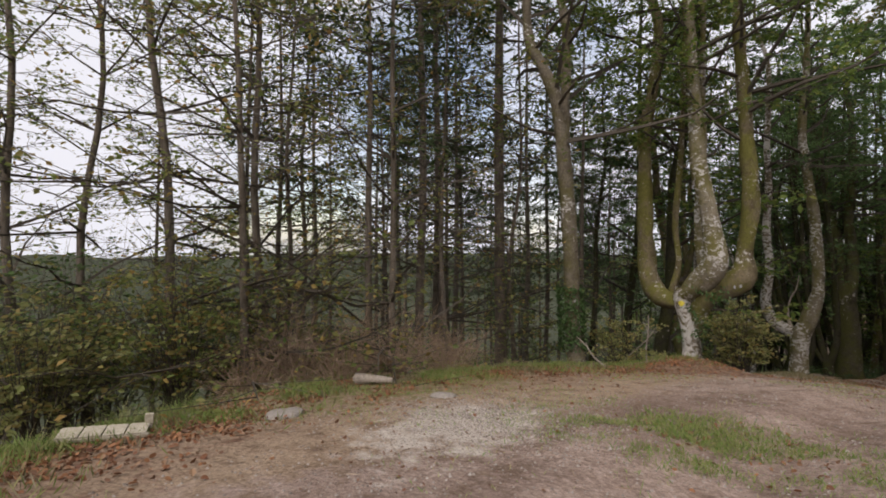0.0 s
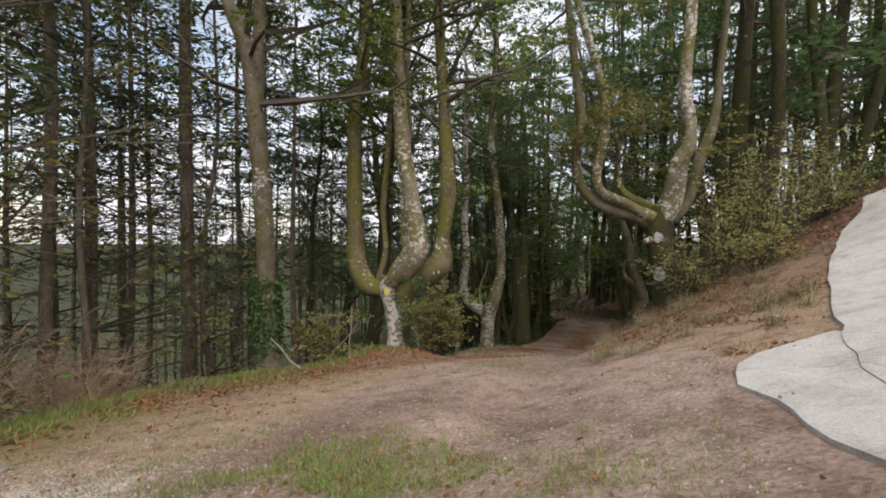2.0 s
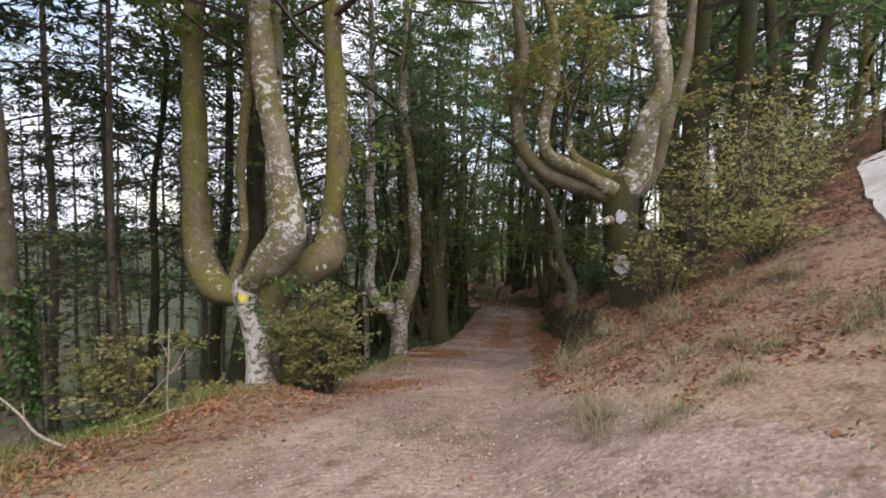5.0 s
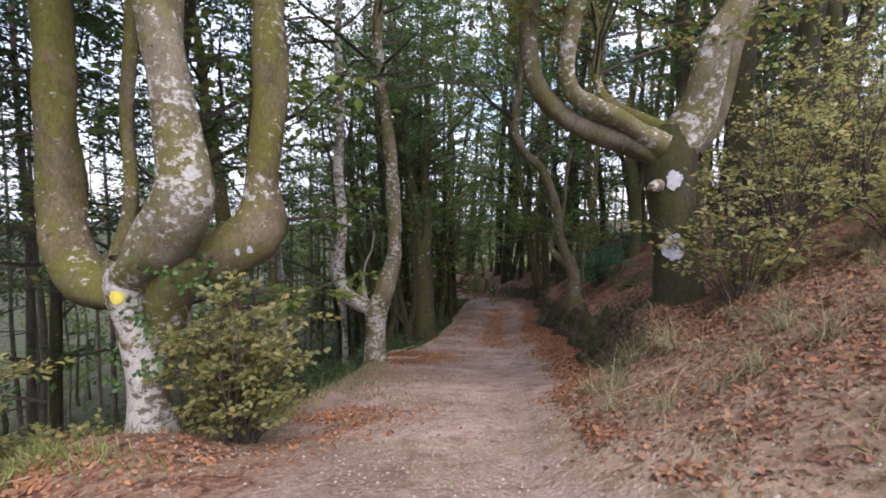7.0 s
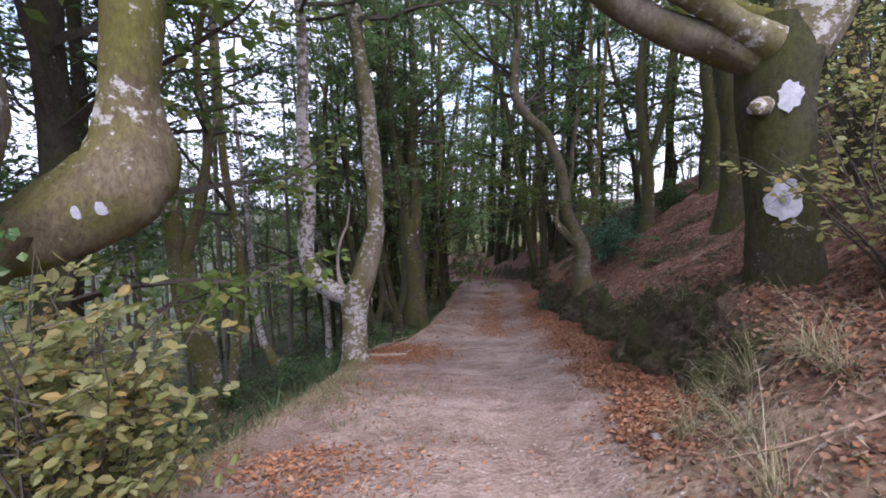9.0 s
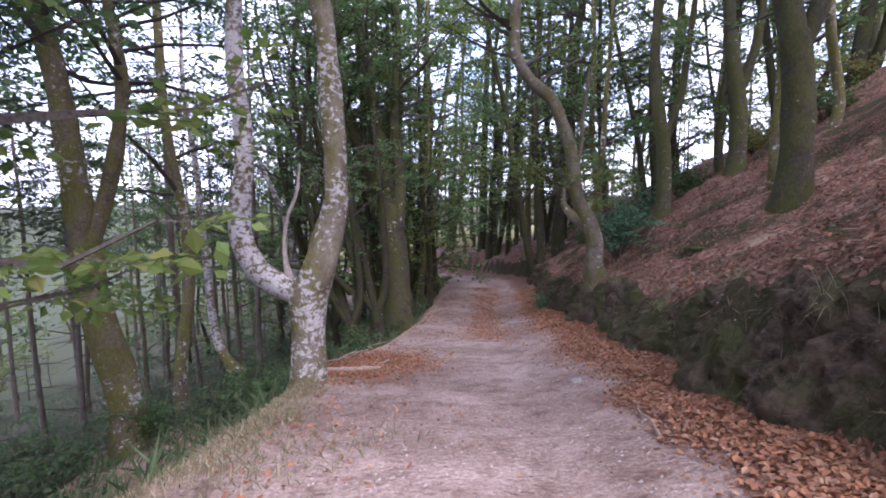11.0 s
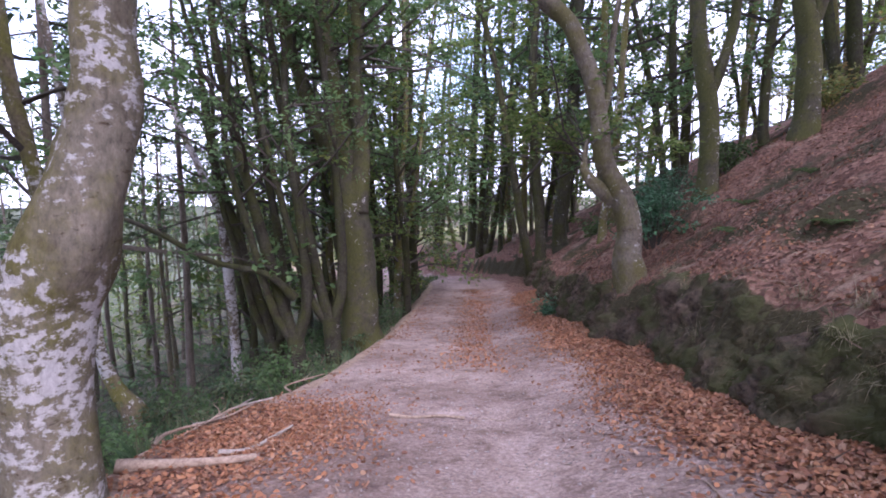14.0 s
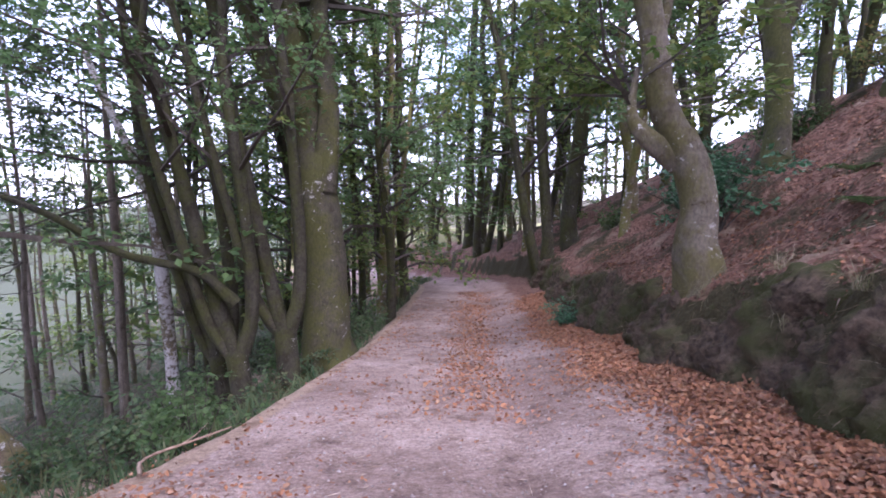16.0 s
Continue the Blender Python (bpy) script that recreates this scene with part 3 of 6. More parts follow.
def draped_slab(name, left_rows, width, label, category, lift=0.07):
    """A paved strip with a left edge and a width, laid on the slope."""
    c = spline([(x, y, 0, w) for (x, y), w in zip(left_rows, width)], 0.35)
    t = unit(np.gradient(c[:, :2], axis=0))
    out = np.stack([t[:, 1], -t[:, 0]], 1)
    rows, m = [], 9
    rg = np.random.RandomState(5)
    jig = rg.normal(0, 0.025, len(c))
    for k in range(m):
        p = c[:, :2] + out * (c[:, 3] * k / (m - 1) + (jig if k == 0 else 0))[:, None]
        rows.append(np.stack([p[:, 0], p[:, 1], land(p[:, 0], p[:, 1]) + lift], 1))
    v = np.stack(rows, 1)
    low = v[:, 0].copy()
    low[:, 2] -= 0.2
    v = np.concatenate([low[:, None], v[:, :1], v], 1)
    n, m = v.shape[:2]
    i, j = np.meshgrid(np.arange(n - 1), [q for q in range(m - 1) if q != 1], indexing="ij")
    k = (i * m + j).ravel()
    me = mesh_of(name, v.reshape(-1, 3), np.stack([k, k + 1, k + m + 1, k + m], 1), True)
    me.materials.append(M_ROAD)
    return tagged(new(name, me), label, category, kind="structure")


draped_slab("road", ((3.95, -30), (3.9, -12), (3.95, -4), (4.37, -1.41), (4.95, 0.5), (5.7, 2.4), (7.0, 5.0), (9.1, 8.4), (13.5, 13.5), (20, 19)), (5, 5, 5, 4.6, 4.4, 4.2, 4, 4, 4, 4), "pale worn concrete road climbing beside the wood", "road", 0.05)
draped_slab("pavement", ((3.75, -9.5), (3.45, -6), (3.2, -3.4), (3.12, -2.5), (3.5, -1.85), (4.3, -1.5)), (0.9, 1.1, 1.2, 1.25, 1.2, 0.9), "rough concrete apron spreading from the road edge", "pavement", 0.035)


# ---- trees ----
def tree_thing(name, foot, label, category="tree", group=""):
    ob = new(name)
    ob.location = foot
    return tagged(ob, label, category, group)


def local(rows, foot):
    r = np.array(rows, dtype=float)
    r[:, :3] -= np.array(foot)
    return r


def hero_tree(foot, stems, label, leaf_mat, seed, bark_mat, leaves=19, size=0.13, reach=3.6, low=0.28, n=17, extend=7.0, group="", girth=1.0):
    """A tree with drawn limbs. stems: lists of rows x, y, z, r, the first of which is the trunk; the others run on upward by extend metres."""
    rg = np.random.RandomState(seed)
    tree = tree_thing("tree", foot, label, "tree", group)
    woods, leafs = [], []
    for k, rows in enumerate(stems):
        rows = [(*r[:3], r[3] * girth) for r in rows]
        if k and extend and rows[-1][3] > 0.06 and rows[-1][2] - rows[0][2] > 1.8:
            a, b = np.array(rows[-2]), np.array(rows[-1])
            d = unit((b - a)[:3]) * 0.5 + np.array([0, 0, 0.7])
            for q in (0.33, 0.66, 1.0):
                p = b[:3] + d * extend * q + rg.normal(0, 0.25, 3)
                rows.append((*p, b[3] * (1 - 0.8 * q)))
        c = spline(local(rows, foot), 0.16 if k < 9 else 0.3)
        me = mesh_of("trunk" if k == 0 else "limb", *tube(c, 18, 0.05 if k == 0 else 0.11, 0.22 if k == 0 else 0, seed + k), smooth=True)
        part("trunk" if k == 0 else "limb", me, bark_mat if not isinstance(bark_mat, (list, tuple)) else bark_mat[min(k, len(bark_mat) - 1)], tree)
        if k and np.linalg.norm(c[-1, :3] - c[0, :3]) > 1.0 and c[0, 3] > 0.13 and c[-1, 3] < 0.2:
            w, lv = crown_of(rg, c, low, n, reach, leaves, size, 0.05, 8, (0.0, 0.7), 0, 4, 3, 0.62, foot)
            woods.append(w)
            leafs.append(lv)
    if woods:
        bulk(part("twig", mesh_of("twig", *joined(woods)), M_TWIG, tree))
        leafs = [q for q in leafs if q is not None]
        if leafs:
            bulk(part("crown", mesh_of("crown", *joined(leafs)), leaf_mat, tree))
    return tree


# pollarded beech with three swollen arms, at the mouth of the track
POLLARD = hero_tree((-3.45, 2.95, -1.05), [
    [(-3.38, 3.04, -1.25, 0.42), (-3.4, 3.05, -0.9, 0.33), (-3.43, 3.05, -0.52, 0.27), (-3.5, 3.05, 0.01, 0.25), (-3.61, 3.05, 0.45, 0.245), (-3.68, 3.06, 0.82, 0.3), (-3.62, 3.08, 1.12, 0.3)],
    [(-3.75, 3.1, 0.75, 0.25), (-4.0, 3.15, 0.74, 0.28), (-4.37, 3.21, 0.81, 0.33), (-4.72, 3.33, 1.18, 0.335), (-4.91, 3.41, 1.68, 0.31), (-4.96, 3.45, 2.4, 0.278), (-5.02, 3.49, 3.19, 0.27), (-5.04, 3.53, 3.98, 0.254), (-5.07, 3.56, 4.76, 0.237), (-5.1, 3.6, 5.7, 0.221)],
    [(-3.64, 3.05, 0.9, 0.27), (-3.24, 2.98, 1.24, 0.39), (-2.9, 2.92, 1.65, 0.395), (-2.77, 2.86, 1.99, 0.345), (-2.8, 2.87, 2.33, 0.295), (-2.89, 2.88, 2.81, 0.267), (-2.99, 2.9, 3.36, 0.247), (-3.12, 2.93, 3.84, 0.247), (-3.24, 2.97, 4.39, 0.262), (-3.33, 3.0, 5.14, 0.227)],
    [(-3.5, 3.25, 0.85, 0.26), (-2.9, 3.5, 1.12, 0.32), (-2.5, 3.74, 1.4, 0.36), (-2.45, 3.88, 1.68, 0.33), (-2.47, 3.9, 2.04, 0.25), (-2.43, 3.9, 2.44, 0.238), (-2.34, 3.9, 3.23, 0.247), (-2.36, 3.93, 4.02, 0.246), (-2.44, 3.97, 4.81, 0.222), (-2.51, 4.0, 5.75, 0.198)],
    [(-3.4, 3.15, -0.2, 0.16), (-3.3, 3.15, 0.4, 0.26), (-3.14, 3.13, 0.88, 0.33), (-2.95, 3.2, 1.22, 0.3)],
    [(-3.2, 3.3, 1.5, 0.18), (-3.45, 3.6, 2.3, 0.15), (-3.55, 3.72, 3.6, 0.14), (-3.5, 3.79, 5.2, 0.13), (-3.55, 3.83, 6.5, 0.11)],
    [(-4.1, 3.3, 0.9, 0.16), (-4.0, 3.5, 1.8, 0.11), (-4.2, 3.7, 3.0, 0.1), (-4.1, 3.8, 5.0, 0.09)],
], "old pollarded beech with swollen mossy arms beside the track", M_LEAF, 11, (M_WHITEBARK, M_MOSSY, M_PALE, M_MOSSY, M_MOSSY, M_PALE, M_MOSSY), extend=8.5, girth=0.84, n=24, leaves=24, reach=4.6)

# forked beech on the left brink
FORKED = hero_tree((-2.84, 10.3, -2.45), [
    [(-2.93, 10.3, -2.95, 0.6), (-2.9, 10.31, -2.57, 0.43), (-2.87, 10.31, -2.28, 0.345), (-2.86, 10.32, -1.96, 0.315), (-2.86, 10.33, -1.6, 0.305), (-2.86, 10.34, -1.25, 0.31), (-2.86, 10.34, -0.95, 0.34), (-2.85, 10.36, -0.66, 0.32)],
    [(-2.9, 10.3, -0.88, 0.24), (-3.28, 10.26, -0.72, 0.232), (-3.62, 10.23, -0.48, 0.217), (-3.8, 10.19, -0.16, 0.202), (-3.86, 10.15, 0.13, 0.193), (-3.87, 10.18, 0.42, 0.192), (-3.84, 10.2, 0.73, 0.179), (-3.78, 10.22, 1.11, 0.165), (-3.78, 10.25, 1.55, 0.158), (-3.81, 10.29, 1.92, 0.152), (-3.87, 10.33, 2.24, 0.158), (-3.91, 10.36, 2.55, 0.158), (-3.95, 10.4, 3.04, 0.142), (-3.88, 10.42, 4.4, 0.13), (-3.98, 10.5, 6.2, 0.115)],
    [(-2.81, 10.35, -0.84, 0.29), (-2.68, 10.39, -0.51, 0.32), (-2.61, 10.43, -0.24, 0.3), (-2.54, 10.47, 0.03, 0.261), (-2.44, 10.51, 0.36, 0.221), (-2.38, 10.54, 0.69, 0.207), (-2.4, 10.56, 1.02, 0.21), (-2.4, 10.59, 1.41, 0.212), (-2.43, 10.62, 1.74, 0.212), (-2.48, 10.65, 2.06, 0.211), (-2.5, 10.67, 2.64, 0.203), (-2.6, 10.75, 3.6, 0.185), (-2.8, 10.85, 4.8, 0.17), (-3.0, 10.9, 6.6, 0.15)],
    [(-3.1, 10.28, -0.7, 0.1), (-3.19, 10.3, -0.37, 0.05), (-3.2, 10.3, 0.03, 0.036), (-3.11, 10.3, 0.45, 0.034), (-2.97, 10.3, 0.74, 0.027), (-2.89, 10.3, 1.24, 0.015)],
], "forked pale beech with lichen patches on the brink of the track", M_LEAFDARK, 12, (M_PALE, M_WHITEBARK, M_PALE, M_DEADWOOD), n=30, low=0.38, leaves=25, reach=4.6, girth=0.9)

# pollard on the right bank
BANK_POLLARD = hero_tree((3.02, 5.55, -0.2), [
    [(3.5, 5.82, -0.75, 0.78), (3.42, 5.8, -0.18, 0.56), (3.33, 5.79, 0.39, 0.46), (3.25, 5.78, 0.96, 0.4), (3.15, 5.78, 1.72, 0.39), (3.07, 5.77, 2.3, 0.43), (3.1, 5.76, 2.72, 0.46), (3.14, 5.75, 3.06, 0.34)],
    [(2.9, 5.72, 2.66, 0.26), (2.4, 5.64, 2.83, 0.2), (1.99, 5.58, 2.95, 0.19), (1.52, 5.52, 3.17, 0.19), (1.22, 5.5, 3.42, 0.185), (1.0, 5.5, 3.76, 0.172), (0.9, 5.5, 4.27, 0.157), (0.9, 5.51, 4.72, 0.157), (0.99, 5.54, 5.18, 0.157), (1.0, 5.57, 5.72, 0.147), (0.89, 5.6, 6.45, 0.138)],
    [(2.9, 5.6, 2.78, 0.25), (2.55, 5.53, 2.96, 0.17), (2.22, 5.45, 3.17, 0.163), (1.85, 5.38, 3.32, 0.158), (1.58, 5.36, 3.47, 0.149), (1.47, 5.38, 3.77, 0.145), (1.49, 5.39, 4.21, 0.153), (1.55, 5.41, 4.66, 0.162), (1.63, 5.44, 5.1, 0.171), (1.63, 5.47, 5.63, 0.152), (1.55, 5.5, 6.35, 0.134)],
    [(3.14, 5.7, 2.8, 0.37), (3.36, 5.57, 3.29, 0.296), (3.42, 5.44, 3.78, 0.272), (3.49, 5.37, 4.23, 0.259), (3.66, 5.33, 4.54, 0.234), (3.7, 5.31, 4.94, 0.212), (3.65, 5.36, 5.46, 0.204), (3.57, 5.4, 6.14, 0.187)],
    [(3.35, 5.88, 2.7, 0.28), (3.74, 6.03, 3.24, 0.199), (3.94, 6.17, 3.82, 0.172), (4.11, 6.3, 4.52, 0.169), (4.32, 6.37, 5.09, 0.154), (4.45, 6.43, 5.68, 0.145), (4.52, 6.5, 6.54, 0.125)],
    [(3.05, 5.75, 2.95, 0.2), (2.57, 5.88, 3.24, 0.133), (2.17, 6.0, 3.52, 0.107), (1.99, 6.1, 3.95, 0.079), (2.03, 6.2, 4.55, 0.065), (1.9, 6.3, 5.4, 0.05)],
    [(2.95, 5.62, 2.22, 0.14), (2.82, 5.5, 2.18, 0.11), (2.74, 5.43, 2.15, 0.09), (2.71, 5.405, 2.143, 0.06), (2.695, 5.395, 2.14, 0.003)],
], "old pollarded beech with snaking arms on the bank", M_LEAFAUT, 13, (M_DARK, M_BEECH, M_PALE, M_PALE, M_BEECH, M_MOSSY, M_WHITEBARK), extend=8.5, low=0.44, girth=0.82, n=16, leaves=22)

# leaning S-shaped beech on top of the bank
hero_tree((3.4, 17.6, -1.75), [
    [(3.52, 17.55, -2.2, 0.42), (3.42, 17.53, -1.7, 0.38), (3.36, 17.52, -1.38, 0.32), (3.4, 17.55, -0.86, 0.298), (3.27, 17.58, -0.29, 0.295), (3.05, 17.6, 0.2, 0.26)],
    [(3.15, 17.6, -0.04, 0.268), (2.91, 17.66, 0.47, 0.238), (2.76, 17.72, 1.06, 0.223), (2.71, 17.78, 1.65, 0.208), (2.58, 17.84, 2.32, 0.208), (2.33, 17.9, 2.98, 0.208), (2.07, 17.96, 3.57, 0.216), (1.65, 18.02, 4.02, 0.216), (1.28, 18.08, 4.36, 0.21), (1.02, 18.14, 4.86, 0.195), (0.86, 18.2, 5.52, 0.187)],
    [(3.12, 17.6, -0.19, 0.223), (2.76, 17.65, 0.06, 0.16), (2.51, 17.7, 0.32, 0.12), (2.44, 17.8, 0.62, 0.075), (2.54, 17.9, 1.22, 0.05)],
    [(2.75, 17.8, 1.4, 0.09), (2.95, 17.95, 2.2, 0.08), (3.0, 18.0, 3.2, 0.07), (3.2, 18.1, 4.6, 0.065)],
], "leaning beech with an S-shaped trunk on top of the bank", M_LEAF, 14, M_BEECH, n=26, leaves=25, reach=4.8, girth=0.88)

# great beech at the bend
hero_tree((-3.5, 21.5, -4.8), [
    [(-3.45, 21.45, -5.1, 0.84), (-3.56, 21.48, -4.19, 0.66), (-3.61, 21.67, -2.49, 0.58), (-3.8, 21.8, -0.9, 0.58), (-3.95, 21.9, 0.3, 0.5)],
    [(-3.8, 21.85, -0.6, 0.45), (-4.1, 22.07, 1.43, 0.4), (-4.5, 22.27, 3.48, 0.36), (-5.0, 22.49, 5.69, 0.32)],
    [(-3.9, 21.9, -0.4, 0.4), (-4.6, 22.2, 1.3, 0.3), (-5.5, 22.4, 3.4, 0.26), (-6.2, 22.6, 5.7, 0.22)],
    [(-3.6, 21.7, -0.6, 0.35), (-3.5, 21.9, 1.4, 0.28), (-3.7, 22.0, 3.6, 0.25), (-3.6, 22.2, 6.0, 0.2)],
], "massive mossy beech leaning over the track", M_LEAFDARK, 15, M_OLDBEECH, n=26, leaves=25, reach=5.0, girth=0.92)

# dark many-stemmed trees below the brink, before the bend
for fx, fy, lean, seed in ((-4.1, 20.4, -0.10, 16), (-4.95, 19.9, -0.16, 17), (-6.2, 21.4, -0.2, 21)):
    fz = z_at(fx, fy)
    hero_tree((fx, fy, fz), [
        [(fx + 0.03, fy, fz - 0.4, 0.36), (fx, fy, fz + 0.4, 0.27), (fx + lean, fy + 0.1, fz + 1.5, 0.27)],
        [(fx + lean, fy + 0.1, fz + 1.2, 0.22), (fx - 0.25 + 2 * lean, fy + 0.2, fz + 2.5, 0.19), (fx - 0.5 + 4 * lean, fy + 0.3, fz + 4.5, 0.17), (fx - 0.8 + 7 * lean, fy + 0.5, fz + 7.5, 0.14)],
        [(fx + lean, fy + 0.1, fz + 1.1, 0.2), (fx + 0.3 + lean, fy + 0.3, fz + 2.4, 0.17), (fx + 0.35 + 2 * lean, fy + 0.4, fz + 4.5, 0.15), (fx + 0.3 + 4 * lean, fy + 0.5, fz + 7.5, 0.12)],
        [(fx + lean, fy + 0.1, fz + 1.2, 0.16), (fx - 0.7, fy, fz + 2.2, 0.13), (fx - 1.2, fy - 0.1, fz + 4.2, 0.11), (fx - 1.9, fy, fz + 7.0, 0.09)],
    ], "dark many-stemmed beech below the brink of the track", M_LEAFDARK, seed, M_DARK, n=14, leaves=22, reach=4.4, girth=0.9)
# low bough reaching out over the slope
bough = spline(local([(-5.0, 19.9, -3.0, 0.13), (-5.7, 19.75, -2.3, 0.1), (-6.57, 19.66, -2.07, 0.090), (-7.40, 19.63, -1.86, 0.080), (-8.79, 19.61, -1.11, 0.070), (-9.90, 19.58, -0.69, 0.055), (-11.00, 19.53, -0.41, 0.030)], (-4.95, 19.9, 0.0)), 0.15)
bough[:, 2] -= z_at(-4.95, 19.9)
part("limb", mesh_of("limb", *tube(bough, 10, 0.1, 0, 5), smooth=True), M_DARK, [o for o in bpy.data.objects if o.parent is None and abs(o.location.x + 4.95) < 0.01][0], "low crooked bough")
# bleached dying tree
fx, fy = -8.0, 22.0
fz = z_at(fx, fy)
hero_tree((fx, fy, fz), [
    [(fx, fy, fz - 0.4, 0.2), (fx - 0.05, fy, fz + 2.0, 0.16), (fx - 0.15, fy, fz + 4.2, 0.17), (fx - 0.2, fy, fz + 5.2, 0.16)],
    [(fx - 0.2, fy, fz + 4.9, 0.14), (fx - 0.4, fy, fz + 6.4, 0.13), (fx - 1.4, fy, fz + 8.8, 0.1), (fx - 2.0, fy, fz + 10.4, 0.05)],
    [(fx - 0.2, fy, fz + 5.0, 0.13), (fx - 0.1, fy, fz + 6.8, 0.1), (fx - 0.6, fy, fz + 8.8, 0.08), (fx - 0.7, fy, fz + 10.6, 0.04)],
], "bleached dying tree with bare limbs below the brink", M_LEAFDARK, 18, M_WHITEBARK, leaves=0, n=10, reach=2.2, extend=0)
# lichen-covered stem on a mossy stool
hero_tree((-8.7, 18.2, -6.33), [
    [(-8.6, 18.2, -6.83, 0.4), (-8.7, 18.2, -6.04, 0.3), (-8.7, 18.2, -5.74, 0.281), (-9.06, 18.2, -5.28, 0.216), (-9.34, 18.2, -4.76, 0.165)],
    [(-9.34, 18.2, -4.76, 0.165), (-9.54, 18.2, -4.04, 0.139), (-9.65, 18.2, -2.76, 0.124), (-9.71, 18.2, -1.39, 0.11), (-9.8, 18.2, -0.17, 0.109), (-9.84, 18.2, 1.36, 0.095)],
], "slim stem white with lichen on a mossy stool", M_LEAFDARK, 22, (M_MOSSY, M_WHITEBARK), n=8, low=0.4, reach=2.4, leaves=12)
# slim leaning tree close under the brink
hero_tree((-7.0, 11.25, z_at(-7.0, 11.25)), [
    [(-6.95, 11.2, z_at(-7.0, 11.25) - 0.4, 0.42), (-7.1, 11.3, -4.2, 0.34), (-7.2, 11.4, -3.28, 0.32), (-7.75, 11.5, -1.6, 0.3), (-8.0, 11.65, -0.4, 0.27)],
    [(-7.95, 11.6, -0.7, 0.26), (-8.07, 11.7, -0.13, 0.26), (-8.26, 11.8, 1.22, 0.24), (-8.63, 12.0, 3.0, 0.21), (-9.0, 12.1, 4.6, 0.18)],
    [(-7.95, 11.6, -0.6, 0.16), (-7.5, 11.9, 1.2, 0.14), (-7.3, 12.1, 3.0, 0.12)],
], "mossy beech leaning out of the slope below the brink", M_LEAFDARK, 19, M_MOSSY, n=26, extend=6, low=0.3, leaves=24, reach=4.6)

# ivy-clad beech at the edge of the clearing
IVY_TREE = hero_tree((-5.3, 0.47, -1.0), [
    [(-5.25, 0.49, -1.3, 0.34), (-5.32, 0.47, -0.5, 0.26), (-5.39, 0.45, 0.3, 0.25), (-5.47, 0.46, 1.97, 0.24), (-5.59, 0.43, 3.65, 0.24), (-5.7, 0.4, 4.9, 0.23)],
    [(-5.68, 0.41, 4.6, 0.22), (-5.89, 0.34, 6.31, 0.2), (-6.3, 0.15, 7.42, 0.18), (-6.63, -0.01, 8.25, 0.16)],
    [(-5.68, 0.41, 4.5, 0.18), (-5.75, 0.5, 6.3, 0.16), (-5.7, 0.5, 8.2, 0.14)],
], "pale straight beech with a sleeve of ivy at the clearing edge", M_LEAF, 20, M_BEECH, n=24, low=0.02, leaves=22, reach=4.6, girth=0.85)
rg = np.random.RandomState(3)
ivy_n = 1500
ivy_h = rg.uniform(0.0, 1.7, ivy_n)
ivy_a = rg.uniform(0, 6.283, ivy_n)
ivy_c = np.stack([-0.1 - 0.06 * ivy_h + 0.34 * np.cos(ivy_a), 0.0 + 0.34 * np.sin(ivy_a), ivy_h + 0.5], 1)
ivy_out = np.stack([np.cos(ivy_a), np.sin(ivy_a), np.zeros(ivy_n)], 1)
part("ivy", mesh_of("ivy", *blades(ivy_c, rg.normal(0, 1, (ivy_n, 3)) - np.array([0, 0, 0.6]), ivy_out + rg.normal(0, 0.3, (ivy_n, 3)), 0.085, 0.07)), M_IVY, IVY_TREE, "green ivy leaves")
rg = np.random.RandomState(4)
ivy_n = 620
ivy_t = rg.uniform(0, 1, ivy_n)
ivy_a = rg.uniform(3.3, 6.1, ivy_n)
ivy_r = 0.42 + 0.08 * rg.normal(0, 1, ivy_n)
ivy_c = np.stack([0.05 + 0.45 * ivy_t + ivy_r * np.cos(ivy_a), 0.15 + ivy_r * np.sin(ivy_a), 0.75 + 1.55 * ivy_t ** 0.7 + rg.normal(0, 0.12, ivy_n)], 1)
keep = wave(ivy_c[:, 0], ivy_c[:, 2], 4.0, 0.4, 1.0, 2.0) > -0.1
ivy_c, ivy_a, ivy_n = ivy_c[keep], ivy_a[keep], int(keep.sum())
part("ivy", mesh_of("ivy", *blades(ivy_c, rg.normal(0, 1, (ivy_n, 3)), np.stack([np.cos(ivy_a), np.sin(ivy_a), 0.3 + 0 * ivy_a], 1) + rg.normal(0, 0.4, (ivy_n, 3)), 0.07, 0.06)), M_IVY, POLLARD, "green ivy leaves")


